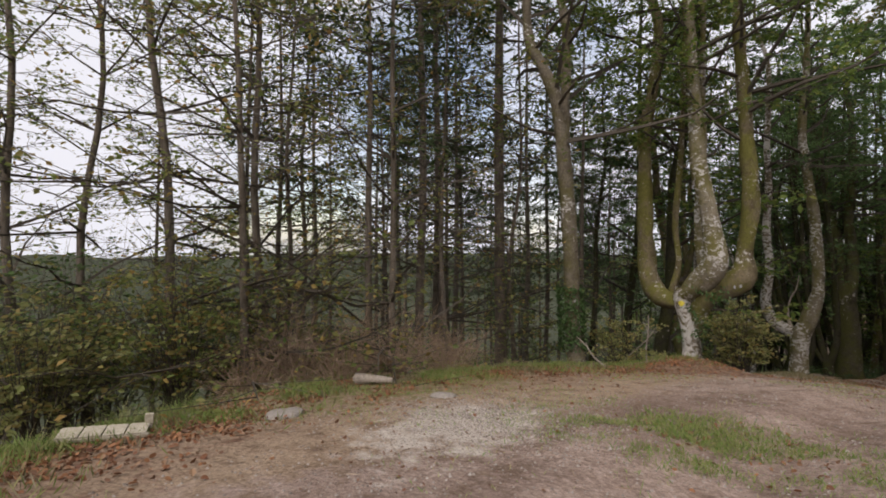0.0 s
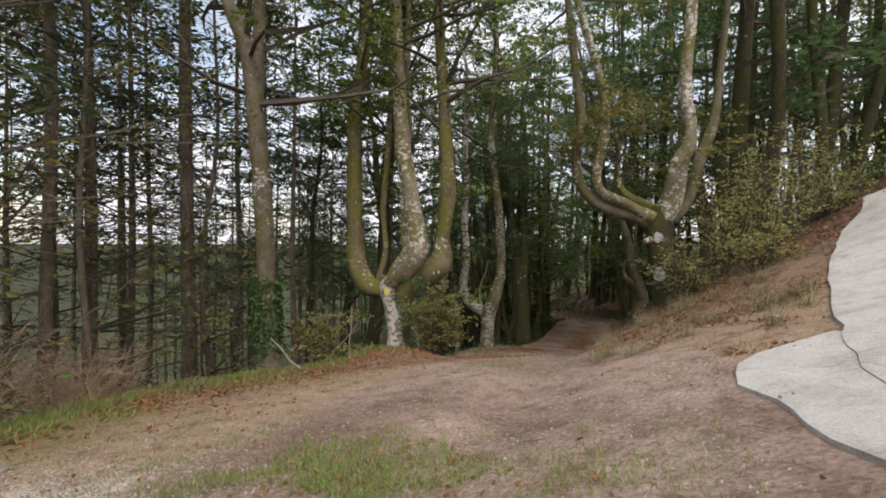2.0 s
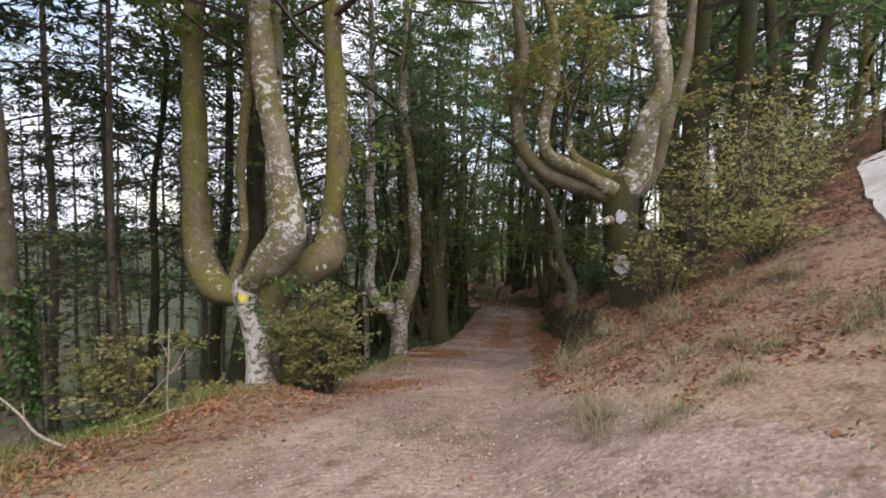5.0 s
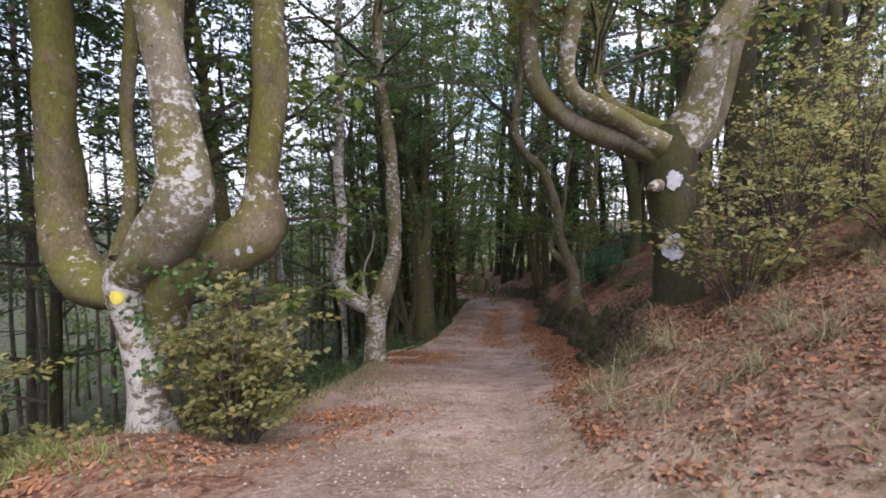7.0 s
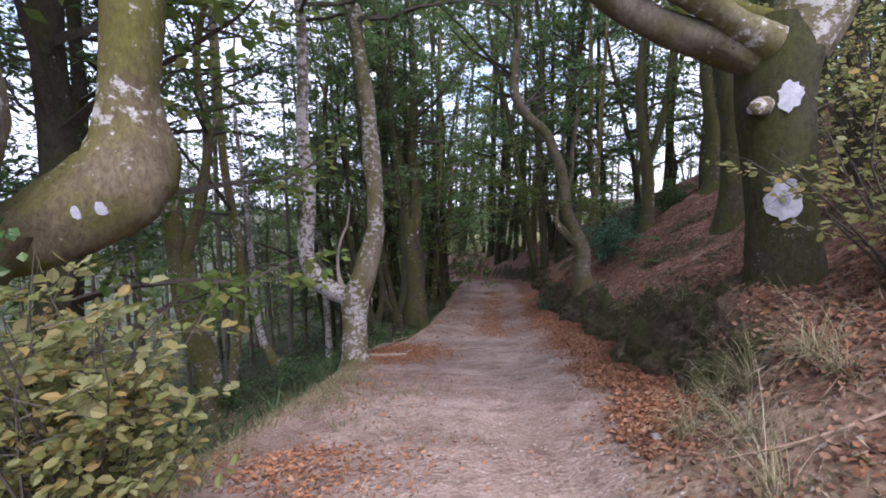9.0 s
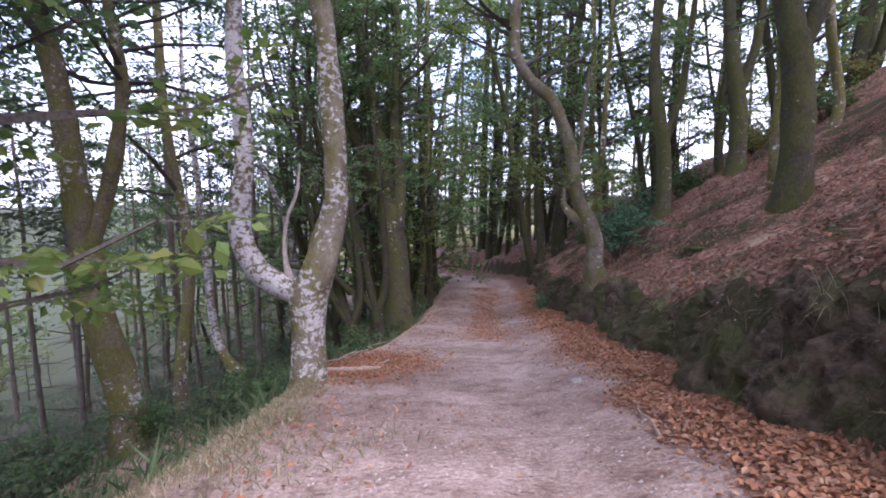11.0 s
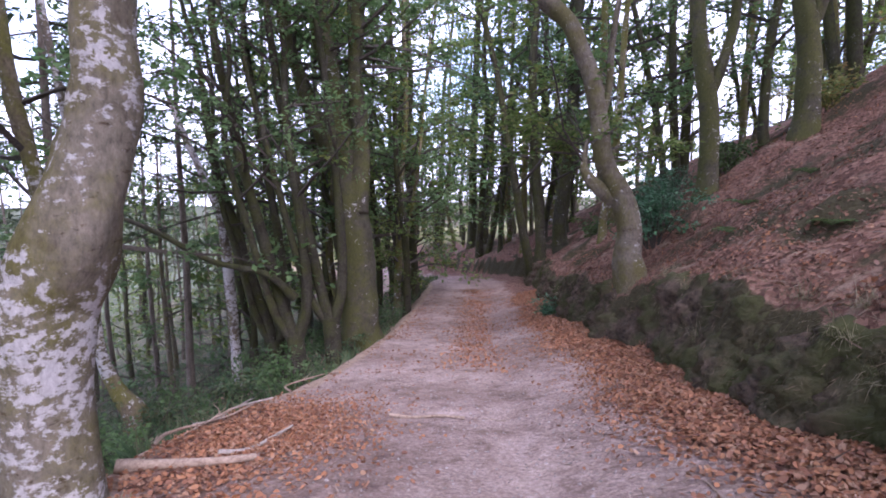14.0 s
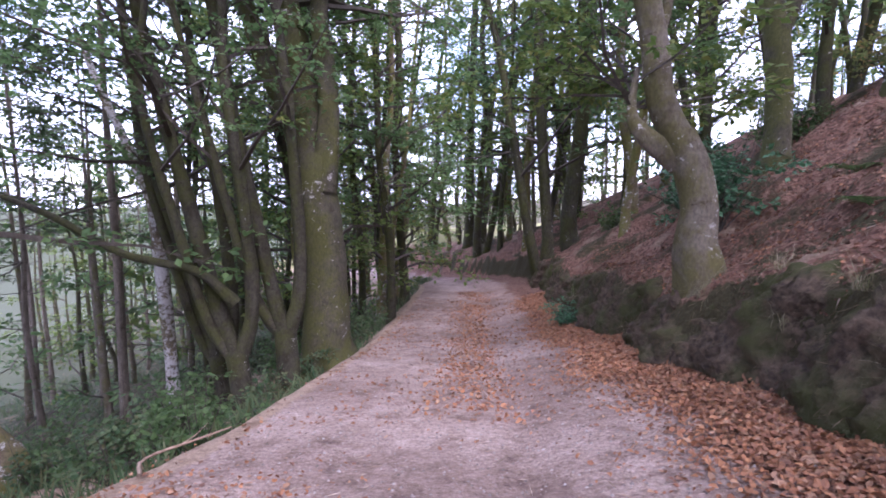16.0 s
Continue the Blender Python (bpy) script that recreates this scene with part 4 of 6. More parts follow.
def blotch(tree, centre, facing, radius, seed, squash=1.0, lift=0.016, ragged=1.0):
    """A ragged dab of paint, a thin skin that follows the bark of trunk and limbs."""
    rgb = np.random.RandomState(seed)
    vs, fs, k = [], [], 0
    for o in tree.children:
        if o.name.split(".")[0] in ("trunk", "limb"):
            vs += [v.co.copy() for v in o.data.vertices]
            fs += [[i + k for i in p.vertices] for p in o.data.polygons]
            k = len(vs)
    shell = BVHTree.FromPolygons(vs, fs)
    f = Vector(facing).normalized()
    s_ = f.cross(Vector((0, 0, 1))).normalized()
    u = s_.cross(f)
    n, rings = 40, 6
    a = np.arange(n) / n * 2 * math.pi
    r = radius * (1 + ragged * (0.06 * np.sin(3 * a + seed) + 0.04 * np.sin(7 * a) + rgb.normal(0, 0.035, n)))
    v = []
    for q in range(rings + 1):
        for i in range(n):
            share = min(1.0, (q + 0.02) / (rings - 1))
            at = Vector(centre) + s_ * float(math.cos(a[i]) * r[i] * share) + u * float(math.sin(a[i]) * r[i] * share * squash)
            hit = shell.ray_cast(at + f * 1.0, -f, 2.0)[0] or at
            v.append(hit + f * (lift if q < rings else -0.012))
    me = bpy.data.meshes.new("paint_mark")
    me.from_pydata([tuple(p) for p in v], [], [tuple(range(n))] + [(q * n + i, q * n + (i + 1) % n, (q + 1) * n + (i + 1) % n, (q + 1) * n + i) for q in range(rings) for i in range(n)])
    return me


part("paint_mark", blotch(BANK_POLLARD, (0.03, -0.2, 1.48), (-0.25, -1, 0.02), 0.15, 3, 1.3, 0.016, 1.2), M_WHITE, BANK_POLLARD.children[0], "flaking white paint disc")
part("paint_mark", blotch(BANK_POLLARD, (0.03, -0.2, 1.48), (-0.25, -1, 0.02), 0.045, 8, 1.2, 0.03), M_BLUE, BANK_POLLARD.children[0], "faded blue dot")
# upper patch stands for white lichen, built and coloured like the paint marks
part("paint_mark", blotch(BANK_POLLARD, (0.03, -0.3, 2.46), (0.1, -1, 0.02), 0.1, 5, 1.35, 0.016, 1.8), M_WHITE, BANK_POLLARD.children[0], "ragged white lichen patch")
part("paint_mark", blotch(POLLARD, (0.91, 0.6, 2.27), (0.15, -1, 0.05), 0.02, 9, 2.2), M_WHITE, POLLARD.children[3], "white paint stroke")
part("paint_mark", blotch(POLLARD, (1.03, 0.6, 2.3), (0.2, -1, 0.05), 0.024, 10, 1.9), M_WHITE, POLLARD.children[3], "white paint stroke")
part("paint_mark", blotch(POLLARD, (-0.15, -0.2, 1.79), (0.1, -1, 0.05), 0.075, 6), M_YELLOW, POLLARD.children[0], "yellow paint dot")

# ---- repeating trees ----
BEECHES, CONIFERS, BARES = [], [], []
for k in range(6):
    rg = np.random.RandomState(100 + k)
    tree = tree_thing("tree", (0, 0, -60), "slender beech with dark mossy stems and green leaves", "tree", "beeches of the wood")
    stems, h = rg.randint(1, 4), rg.uniform(16, 20)
    woods, leafs = [], []
    for q in range(stems):
        a = rg.uniform(0, 6.283)
        lean = rg.uniform(0.02, 0.1) * (1 if q == 0 else 2.2)
        r0 = rg.uniform(0.13, 0.21) * (1 if q == 0 else 0.75)
        rows = [(0.14 * q * math.cos(a) + math.cos(a) * lean * h * s + rg.normal(0, 0.12) * (s > 0), 0.14 * q * math.sin(a) + math.sin(a) * lean * h * s + rg.normal(0, 0.12) * (s > 0), -0.4 + (h + 0.4) * s, r0 * (1.25 if s == 0 else 1 - 0.85 * s)) for s in (0, 0.06, 0.2, 0.35, 0.5, 0.7, 0.85, 1.0)]
        c = spline(rows, 0.7)
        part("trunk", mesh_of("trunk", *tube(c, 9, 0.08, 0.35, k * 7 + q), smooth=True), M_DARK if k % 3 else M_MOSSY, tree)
        w, lv = crown_of(rg, c, 0.13 if k % 2 else 0.2, 26 // stems + 4, 3.7, 21, 0.16, 0.04, 7, (0.0, 0.7), 0, 4, 3)
        woods.append(w)
        leafs.append(lv)
    bulk(part("twig", mesh_of("twig", *joined(woods)), M_TWIG, tree))
    bulk(part("crown", mesh_of("crown", *joined(leafs)), M_LEAF if k % 2 else M_LEAFDARK, tree))
    BEECHES.append(tree)
for k in range(4):
    rg = np.random.RandomState(200 + k)
    tree = tree_thing("tree", (0, 0, -60), "tall thin conifer with dead lower branches", "tree", "conifers on the slope")
    h = rg.uniform(17, 22)
    rows = [(rg.normal(0, 0.06), rg.normal(0, 0.06), -0.5 + (h + 0.5) * s, 0.135 * (1.2 if s == 0 else 1 - 0.9 * s)) for s in (0, 0.1, 0.3, 0.5, 0.75, 1.0)]
    c = spline(rows, 1.0)
    part("trunk", mesh_of("trunk", *tube(c, 8, 0.05, 0.2, k), smooth=True), M_CONIFER, tree)
    w, lv = crown_of(rg, c, 0.45, 38, 2.6, 9, 0.34, -0.03, 5, (-0.35, 0.25), 0.1, 3, 3, 0.3)
    w2, _ = crown_of(rg, c[: len(c) // 2 + 2], 0.12, 22, 1.5, 0, 0, 0.0, 1, (-0.3, 0.2), 0, 3, 3)
    bulk(part("twig", mesh_of("twig", *joined([w, w2])), M_TWIG, tree))
    bulk(part("crown", mesh_of("crown", *lv), M_NEEDLE, tree))
    CONIFERS.append(tree)
for k in range(3):
    rg = np.random.RandomState(300 + k)
    tree = tree_thing("tree", (0, 0, -60), "thin half-bare larch with fine level twigs", "tree", "half-bare trees of the clearing")
    h = rg.uniform(10, 14)
    rows = [(rg.normal(0, 0.08), rg.normal(0, 0.08), -0.4 + (h + 0.4) * s, 0.075 * (1.2 if s == 0 else 1 - 0.9 * s)) for s in (0, 0.1, 0.3, 0.5, 0.75, 1.0)]
    c = spline(rows, 0.8)
    part("trunk", mesh_of("trunk", *tube(c, 8, 0.06, 0.25, k), smooth=True), M_CONIFER, tree)
    w, lv = crown_of(rg, c, 0.13, 46, 3.3, 6, 0.09, 0.03, 12, (-0.2, 0.6), 0, 4, 3)
    bulk(part("twig", mesh_of("twig", *w), M_TWIG, tree))
    bulk(part("crown", mesh_of("crown", *lv), M_LEAFAUT, tree))
    BARES.append(tree)
LIGHTS = []
for k in range(4):
    rg = np.random.RandomState(360 + k)
    tree = tree_thing("tree", (0, 0, -60), "distant slender tree of the wood in green leaf", "tree", "far trees of the wood")
    h = rg.uniform(18, 23)
    rows = [(rg.normal(0, 0.2) * (s > 0), rg.normal(0, 0.2) * (s > 0), -0.5 + (h + 0.5) * s, 0.2 * (1.2 if s == 0 else 1 - 0.88 * s)) for s in (0, 0.1, 0.3, 0.5, 0.75, 1.0)]
    c = spline(rows, 1.5)
    part("trunk", mesh_of("trunk", *tube(c, 7, 0.06, 0.2, k), smooth=True), M_DARK if k % 2 else M_BEECH, tree)
    w, lv = crown_of(rg, c, 0.14, 20, 4.0, 17, 0.33, 0.04, 3, (0.0, 0.7), 0, 3, 3)
    bulk(part("twig", mesh_of("twig", *w), M_TWIG, tree))
    bulk(part("crown", mesh_of("crown", *lv), M_LEAF if k % 2 else M_LEAFDARK, tree))
    LIGHTS.append(tree)
USED = set()


def plant(kinds, k, x, y, turn, size=1.0, sink=0.05):
    src = kinds[k % len(kinds)]
    m = Matrix.LocRotScale((x, y, z_at(x, y) - sink), Euler((0, 0, turn)), (size, size, size))
    if src.name not in USED:
        USED.add(src.name)
        src.matrix_basis = m
        return src
    return copy_thing(src, m)


FAR_SPOTS = []


def far_wood(x, y, k, turn, size):
    FAR_SPOTS.append((x, y, k, turn, size))


def grow_far_wood():
    """The trees that stand too far off to be told apart, as one mass."""
    for pname, material in (("trunk", M_DARK), ("twig", M_TWIG), ("crown", M_LEAF)):
        pieces = []
        for x, y, k, turn, size in FAR_SPOTS:
            src = [o for o in LIGHTS[k % len(LIGHTS)].children if o.name.split(".")[0] == pname][0].data
            v = np.empty(len(src.vertices) * 3, dtype=np.float32)
            src.vertices.foreach_get("co", v)
            f = np.empty(len(src.loops), dtype=np.int32)
            src.loops.foreach_get("vertex_index", f)
            v = v.reshape(-1, 3) * size
            c, sn = math.cos(turn), math.sin(turn)
            v = np.stack([v[:, 0] * c - v[:, 1] * sn + x, v[:, 0] * sn + v[:, 1] * c + y, v[:, 2] + z_at(x, y) - 0.05], 1)
            pieces.append((v, f.reshape(-1, 4)))
        me = mesh_of("far_wood", *joined(pieces), smooth=pname == "trunk")
        me.materials.append(material)
        tagged(new("far_wood", me), "mass of distant green trees down the slope", "woods", kind="stuff")


def scatter(rg, n, x0, x1, y0, y1, gap, test, taken):
    out = []
    for _ in range(n * 30):
        if len(out) >= n:
            break
        x, y = rg.uniform(x0, x1), rg.uniform(y0, y1)
        if test(x, y) and all((x - a) ** 2 + (y - b) ** 2 > gap * gap for a, b in taken):
            taken.append((x, y))
            out.append((x, y))
    return out


taken = [(-8.7, 18.2), (-3.5, 2.9), (-2.8, 10.2), (3.0, 5.6), (3.4, 17.6), (-3.5, 21.5), (-4.1, 20.4), (-5, 19.9), (-6.2, 21.4), (-8, 22), (-7, 11.3), (-5.3, 0.5), (5.9, 12.9), (9.2, 21.2), (6.7, 21.2)]
rg = np.random.RandomState(42)


def edge_at(y):
    return float(knots(y, LEFT_EDGE))


def road_left(y):
    return float(np.interp(y, (-1.4, 2.4, 5, 8.4, 13.5, 19), (4.4, 5.7, 7.0, 9.1, 13.5, 20)))


# trunks that stand alone on the upper slope
for x, y, r, h, m in ((6.15, 13.0, 0.29, 14, M_DARK), (9.2, 21.2, 0.3, 16, M_OLDBEECH), (6.7, 21.25, 0.27, 16, M_OLDBEECH)):
    z = z_at(x, y)
    hero_tree((x, y, z), [
        [(x - 0.1, y, z - 0.8, r * 1.5), (x - 0.05, y, z - 0.1, r * 1.3), (x, y, z + 0.6, r * 1.02), (x, y + 0.1, z + 2.0, r * 0.95), (x - 0.1, y + 0.2, z + 3.2, r * 0.9)],
        [(x - 0.08, y + 0.18, z + 2.8, r * 0.9), (x - 0.3, y + 0.5, z + 5.0, r * 0.75), (x - 0.3, y + 0.8, z + 7.0, r * 0.6)],
        [(x - 0.05, y + 0.18, z + 2.6, r * 0.6), (x + 0.5, y + 0.2, z + 4.6, r * 0.5), (x + 0.8, y + 0.4, z + 7.0, r * 0.4)],
    ], "thick upright beech rooted in the leafy upper slope", M_LEAF, int(x * 10), m, n=8, low=0.25)

# rows of beeches along both sides of the track
for k, (x, y) in enumerate([(-5.4, 25.2), (-4.4, 24.4), (-2.9, 26.4), (-3.5, 28.2), (-3.1, 31.0), (-4.6, 33.0), (-4.2, 36.5), (-6.4, 41.0), (-5.0, 30.0), (-8.0, 45.0), (3.4, 31.6), (4.9, 32.8), (3.0, 37.6), (4.6, 40.0), (2.0, 43.0), (2.8, 48.0), (0.4, 46.5), (-0.6, 50.0), (-2.4, 52.5), (5.8, 37.0), (7.6, 34.6), (6.2, 45.0), (-4.2, 56.0), (1.2, 53.0), (5.2, 26.4)]):
    plant(BEECHES, k, x, y, rg.uniform(0, 6.28), rg.uniform(0.85, 1.1) + (0.4 if y > 30 else 0.1))
    taken.append((x, y))
for k, (x, y) in enumerate([(-9.4, 16.4), (-8.8, 9.4), (5.7, 9.6), (7.4, 15.4), (-7.0, 28.5), (-7.6, 34.0), (6.4, 29.6), (8.2, 11.2), (9.6, 14.4)]):
    plant(BEECHES, 2 * k, x, y, rg.uniform(0, 6.28), 1.25)
    taken.append((x, y))


for k, (x, y) in enumerate([(-9.0, 39.0), (-11.5, 35.5), (-6.8, 47.5), (-9.5, 44.5), (-4.4, 60.0), (-1.6, 57.5), (1.2, 60.5), (-7.4, 64.0), (-12.5, 41.0), (3.8, 56.5), (4.4, 44.0), (6.8, 41.5), (-13.0, 30.0), (-10.6, 27.6)]):
    plant(LIGHTS, k, x, y, rg.uniform(0, 6.28), rg.uniform(0.85, 1.0))
    taken.append((x, y))


def off_track(a, b):
    q = a - float(swing(b))
    return q < -4.0 or q > 3.6


for k, (x, y) in enumerate(scatter(rg, 17, 5.5, 22, 10, 40, 2.6, lambda a, b: a > 4.2 and a < road_left(b) + (0 if b < 19 else 60), taken)):
    plant(BEECHES, k * 5 + 1, x, y, rg.uniform(0, 6.28), rg.uniform(0.9, 1.2))
for k, (x, y) in enumerate(scatter(rg, 54, 4.0, 46, 19, 75, 2.0, lambda a, b: a > 24 or b > 40, taken)):
    if k % 2 and (x > 24 or y > 50):
        far_wood(x, y, k, rg.uniform(0, 6.28), rg.uniform(0.85, 1.2))
    else:
        plant(LIGHTS, k, x, y, rg.uniform(0, 6.28), rg.uniform(0.85, 1.2))
for k, (x, y) in enumerate(scatter(rg, 40, -30, 6, 44, 95, 2.4, lambda a, b: off_track(a, b) and (b > 62 or a < -8), taken)):
    far_wood(x, y, k, rg.uniform(0, 6.28), rg.uniform(0.8, 1.1))
for k, (x, y) in enumerate(scatter(rg, 15, -10, -4, 4.5, 40, 2.1, lambda a, b: a < edge_at(b) - 1.8 and (b < 7 or b > 23), taken)):
    plant(BEECHES, k * 3 + 2, x, y, rg.uniform(0, 6.28), rg.uniform(0.8, 1.05))
for k, (x, y) in enumerate(scatter(rg, 46, -32, -8.0, 2, 50, 1.8, lambda a, b: a < edge_at(b) - 5, taken)):
    plant(CONIFERS, k, x, y, rg.uniform(0, 6.28), rg.uniform(0.85, 1.15))
for k, (x, y) in enumerate(scatter(rg, 42, -60, -22, 4, 80, 2.6, lambda a, b: True, taken)):
    far_wood(x, y, k, rg.uniform(0, 6.28), rg.uniform(0.7, 1.0))
# edge of the clearing, with a gap towards the valley
def k_open(a, b):
    return -0.12 < math.atan2(b + 10, -a) + 0.0 < 0.12


for k, (x, y) in enumerate(((-10.0, 2.25), (-15.0, -4.2), (-11.8, 0.6), (-10.2, -1.2), (-13.5, 3.0), (-9.4, -3.6))):
    plant(CONIFERS, k + 1, x, y, rg.uniform(0, 6.28), 1.8 if k == 0 else 1.15)
    taken.append((x, y))
for k, (x, y) in enumerate(((-12.0, -5.0), (-14.5, -8.2), (-9.2, -1.0), (-16.0, -3.0), (-18.0, -12.0), (-10.6, -8.6), (-13.0, -11.4), (-11.2, 0.4), (-9.8, 3.0), (-10.9, -6.2), (-12.6, -1.2), (-14.0, -5.6), (-8.4, -3.4), (-9.0, -7.2), (-11.8, -9.8))):
    plant(BARES, k, x, y, rg.uniform(0, 6.28), rg.uniform(1.1, 1.4))
    taken.append((x, y))
for k, (x, y) in enumerate(scatter(rg, 9, -30, -13, -26, 4, 2.8, lambda a, b: a < edge_at(b) - 4 and not (a < -14 and b < -8 and k_open(a, b)), taken)):
    plant(CONIFERS if k % 3 else BARES, k, x, y, rg.uniform(0, 6.28), rg.uniform(0.7, 1.05))
for k, (x, y) in enumerate(scatter(rg, 15, -34, -15, -22, 2, 1.8, lambda a, b: True, taken)):
    far_wood(x, y, k, rg.uniform(0, 6.28), rg.uniform(0.3, 0.46))
for k, (x, y) in enumerate(scatter(rg, 26, -44, -11, 6, 55, 1.5, lambda a, b: True, taken)):
    far_wood(x, y, k, rg.uniform(0, 6.28), rg.uniform(0.12, 0.26))
for k, (x, y) in enumerate(scatter(rg, 11, -22, -11.5, 23, 40, 1.8, lambda a, b: True, taken)):
    plant(LIGHTS, k, x, y, rg.uniform(0, 6.28), rg.uniform(0.75, 0.95))
# beyond the road and behind
for k, (x, y) in enumerate(scatter(rg, 16, 13, 40, -25, 26, 3.5, lambda a, b: a > road_left(b) + 5.5, taken)):
    plant(LIGHTS, k, x, y, rg.uniform(0, 6.28), rg.uniform(0.8, 1.1))
for k, (x, y) in enumerate(scatter(rg, 8, -14, 14, -45, -28, 4, lambda a, b: not 2 < a < 11, taken)):
    far_wood(x, y, k, rg.uniform(0, 6.28), 1.0)
grow_far_wood()


# ---- shrubs ----
def bush(name, x, y, w, h, leaf_mat, count, size, seed, label, category="bush", z=None, twigs=26, group="", arch=0.05, wood_mat=None):
    """A shrub of many rods that fan out of one stool, with leaves along them."""
    rgb = np.random.RandomState(seed)
    z = z_at(x, y) if z is None else z
    ob = tagged(new(name), label, category, group)
    ob.location = (x, y, z)
    wood, leaf = [], []
    for k in range(twigs):
        a = rgb.uniform(0, 6.283)
        out = rgb.uniform(0.1, 1.0)
        d = np.array([math.cos(a) * out * w, math.sin(a) * out * w, h * rgb.uniform(0.5, 1.05)])
        ln = np.linalg.norm(d)
        b = ramble(rgb, (0.12 * math.cos(a), 0.12 * math.sin(a), -0.08), d + np.array([0, 0, 0.3 * ln]), ln, 6, 0.013, 0.14, -arch)
        wood.append(tube(b, 4))
        for q in range(4):
            s = rgb.randint(2, 6)
            a2 = rgb.uniform(0, 6.283)
            tw = ramble(rgb, b[s, :3], (math.cos(a2), math.sin(a2), rgb.uniform(-0.3, 0.5)), ln * rgb.uniform(0.18, 0.38), 2, 0.005, 0.2)
            wood.append(tube(tw, 3))
            if count:
                leaf.append(leafage(rgb, tw, count, size, size))
    bulk(part("twig", mesh_of("twig", *joined(wood)), wood_mat or M_TWIG, ob))
    if leaf:
        at, al, no, ln = (np.concatenate([q[i] for q in leaf]) for i in range(4))
        bulk(part("foliage", mesh_of("foliage", *(curled(rgb, at, al, no, ln, ln * 0.62) if leaf_mat in (M_LEAFAUT, M_LEAFYEL) else blades(at, al, no, ln, ln * 0.68))), leaf_mat, ob))
    return ob


bush("bush", -2.2, 2.95, 0.72, 2.1, M_LEAFYEL, 20, 0.076, 401, "beech sapling with yellowing leaves at the foot of the pollard", twigs=52, arch=0.0)
bush("bush", -4.4, 2.7, 0.6, 0.8, M_LEAFYEL, 10, 0.08, 402, "low leafy shrub at the foot of the pollard")
bush("bush", -4.7, 1.5, 0.95, 1.7, M_LEAFYEL, 16, 0.075, 403, "sparse yellowing shrub between two trees")
bush("bush", -3.5, 4.6, 0.8, 1.0, M_LEAFYEL, 11, 0.085, 404, "yellowing shrub hanging over the brink")
for k, (x, y, w, h) in enumerate(((3.6, 4.6, 1.2, 1.9), (4.6, 5.6, 1.1, 2.8), (4.9, 3.9, 0.8, 1.3), (5.6, 5.7, 1.2, 3.2), (6.5, 6.9, 1.2, 3.4), (7.6, 8.7, 1.3, 3.3), (8.8, 10.7, 1.3, 3.1), (5.2, 7.4, 1.2, 3.6))):
    bush("bush", x, y, w, h, M_LEAFYEL, 10, 0.078, 410 + k, "straggling shrub with yellow-green autumn leaves on the bank", group="shrubs of the bank", twigs=30)
bush("bush", 4.7, 19.8, 1.2, 2.3, M_HOLLY, 18, 0.12, 430, "dark green holly bush on the upper slope")
bush("bush", 5.4, 21.8, 0.8, 1.5, M_HOLLY, 14, 0.09, 431, "dark green holly bush on the upper slope")
bush("bush", 2.55, 22.4, 0.5, 0.7, M_HOLLY, 12, 0.07, 432, "small holly bush at the foot of the bank")
for k, (x, y, w, h, n) in enumerate(((-9.0, -8.4, 1.7, 4.2, 13), (-8.4, -10.6, 1.6, 3.4, 13), (-10.4, -10.2, 1.8, 5.2, 13), (-10.6, -7.0, 1.7, 3.4, 13), (-12.8, -9.6, 2.2, 5.2, 13), (-8.6, -12.4, 1.6, 3.2, 13), (-10.6, -13.5, 2.0, 4.6, 13), (-12.6, -5.8, 2.0, 4.6, 13), (-14.8, -12.0, 2.4, 6.0, 13), (-11.4, -3.6, 1.6, 2.8, 12))):
    bush("bush", x, y, w, h, (M_LEAFAUT, M_LEAFYEL, M_FERN)[k % 3], n, 0.11, 440 + k, "dense green thicket beyond the clearing", group="thicket of the clearing", twigs=48, arch=-0.02)
for k, (x, y, w, h) in enumerate(((-7.3, -5.4, 1.5, 1.9), (-7.6, -4.0, 1.7, 2.4), (-7.2, -2.6, 1.3, 1.8), (-8.6, -6.0, 1.8, 2.6), (-8.2, -1.4, 1.4, 2.4), (-7.9, -7.2, 1.3, 1.5))):
    bush("bush", x, y, w, h, M_LEAFAUT, 1, 0.05, 460 + k, "tangle of bare brown brushwood", group="brushwood of the clearing", twigs=80, arch=0.12, wood_mat=M_BRUSH)
for k in range(34):
    y = 5.5 + k * 0.75
    x = edge_at(y) - rg.uniform(1.0, 6.5)
    bush("bush", x, y, rg.uniform(0.9, 1.5), rg.uniform(0.8, 1.5), M_FERNDARK if k % 2 else M_LEAFDARK, 12, 0.1, 480 + k, "low dark green undergrowth on the slope", group="undergrowth of the slope", twigs=20)


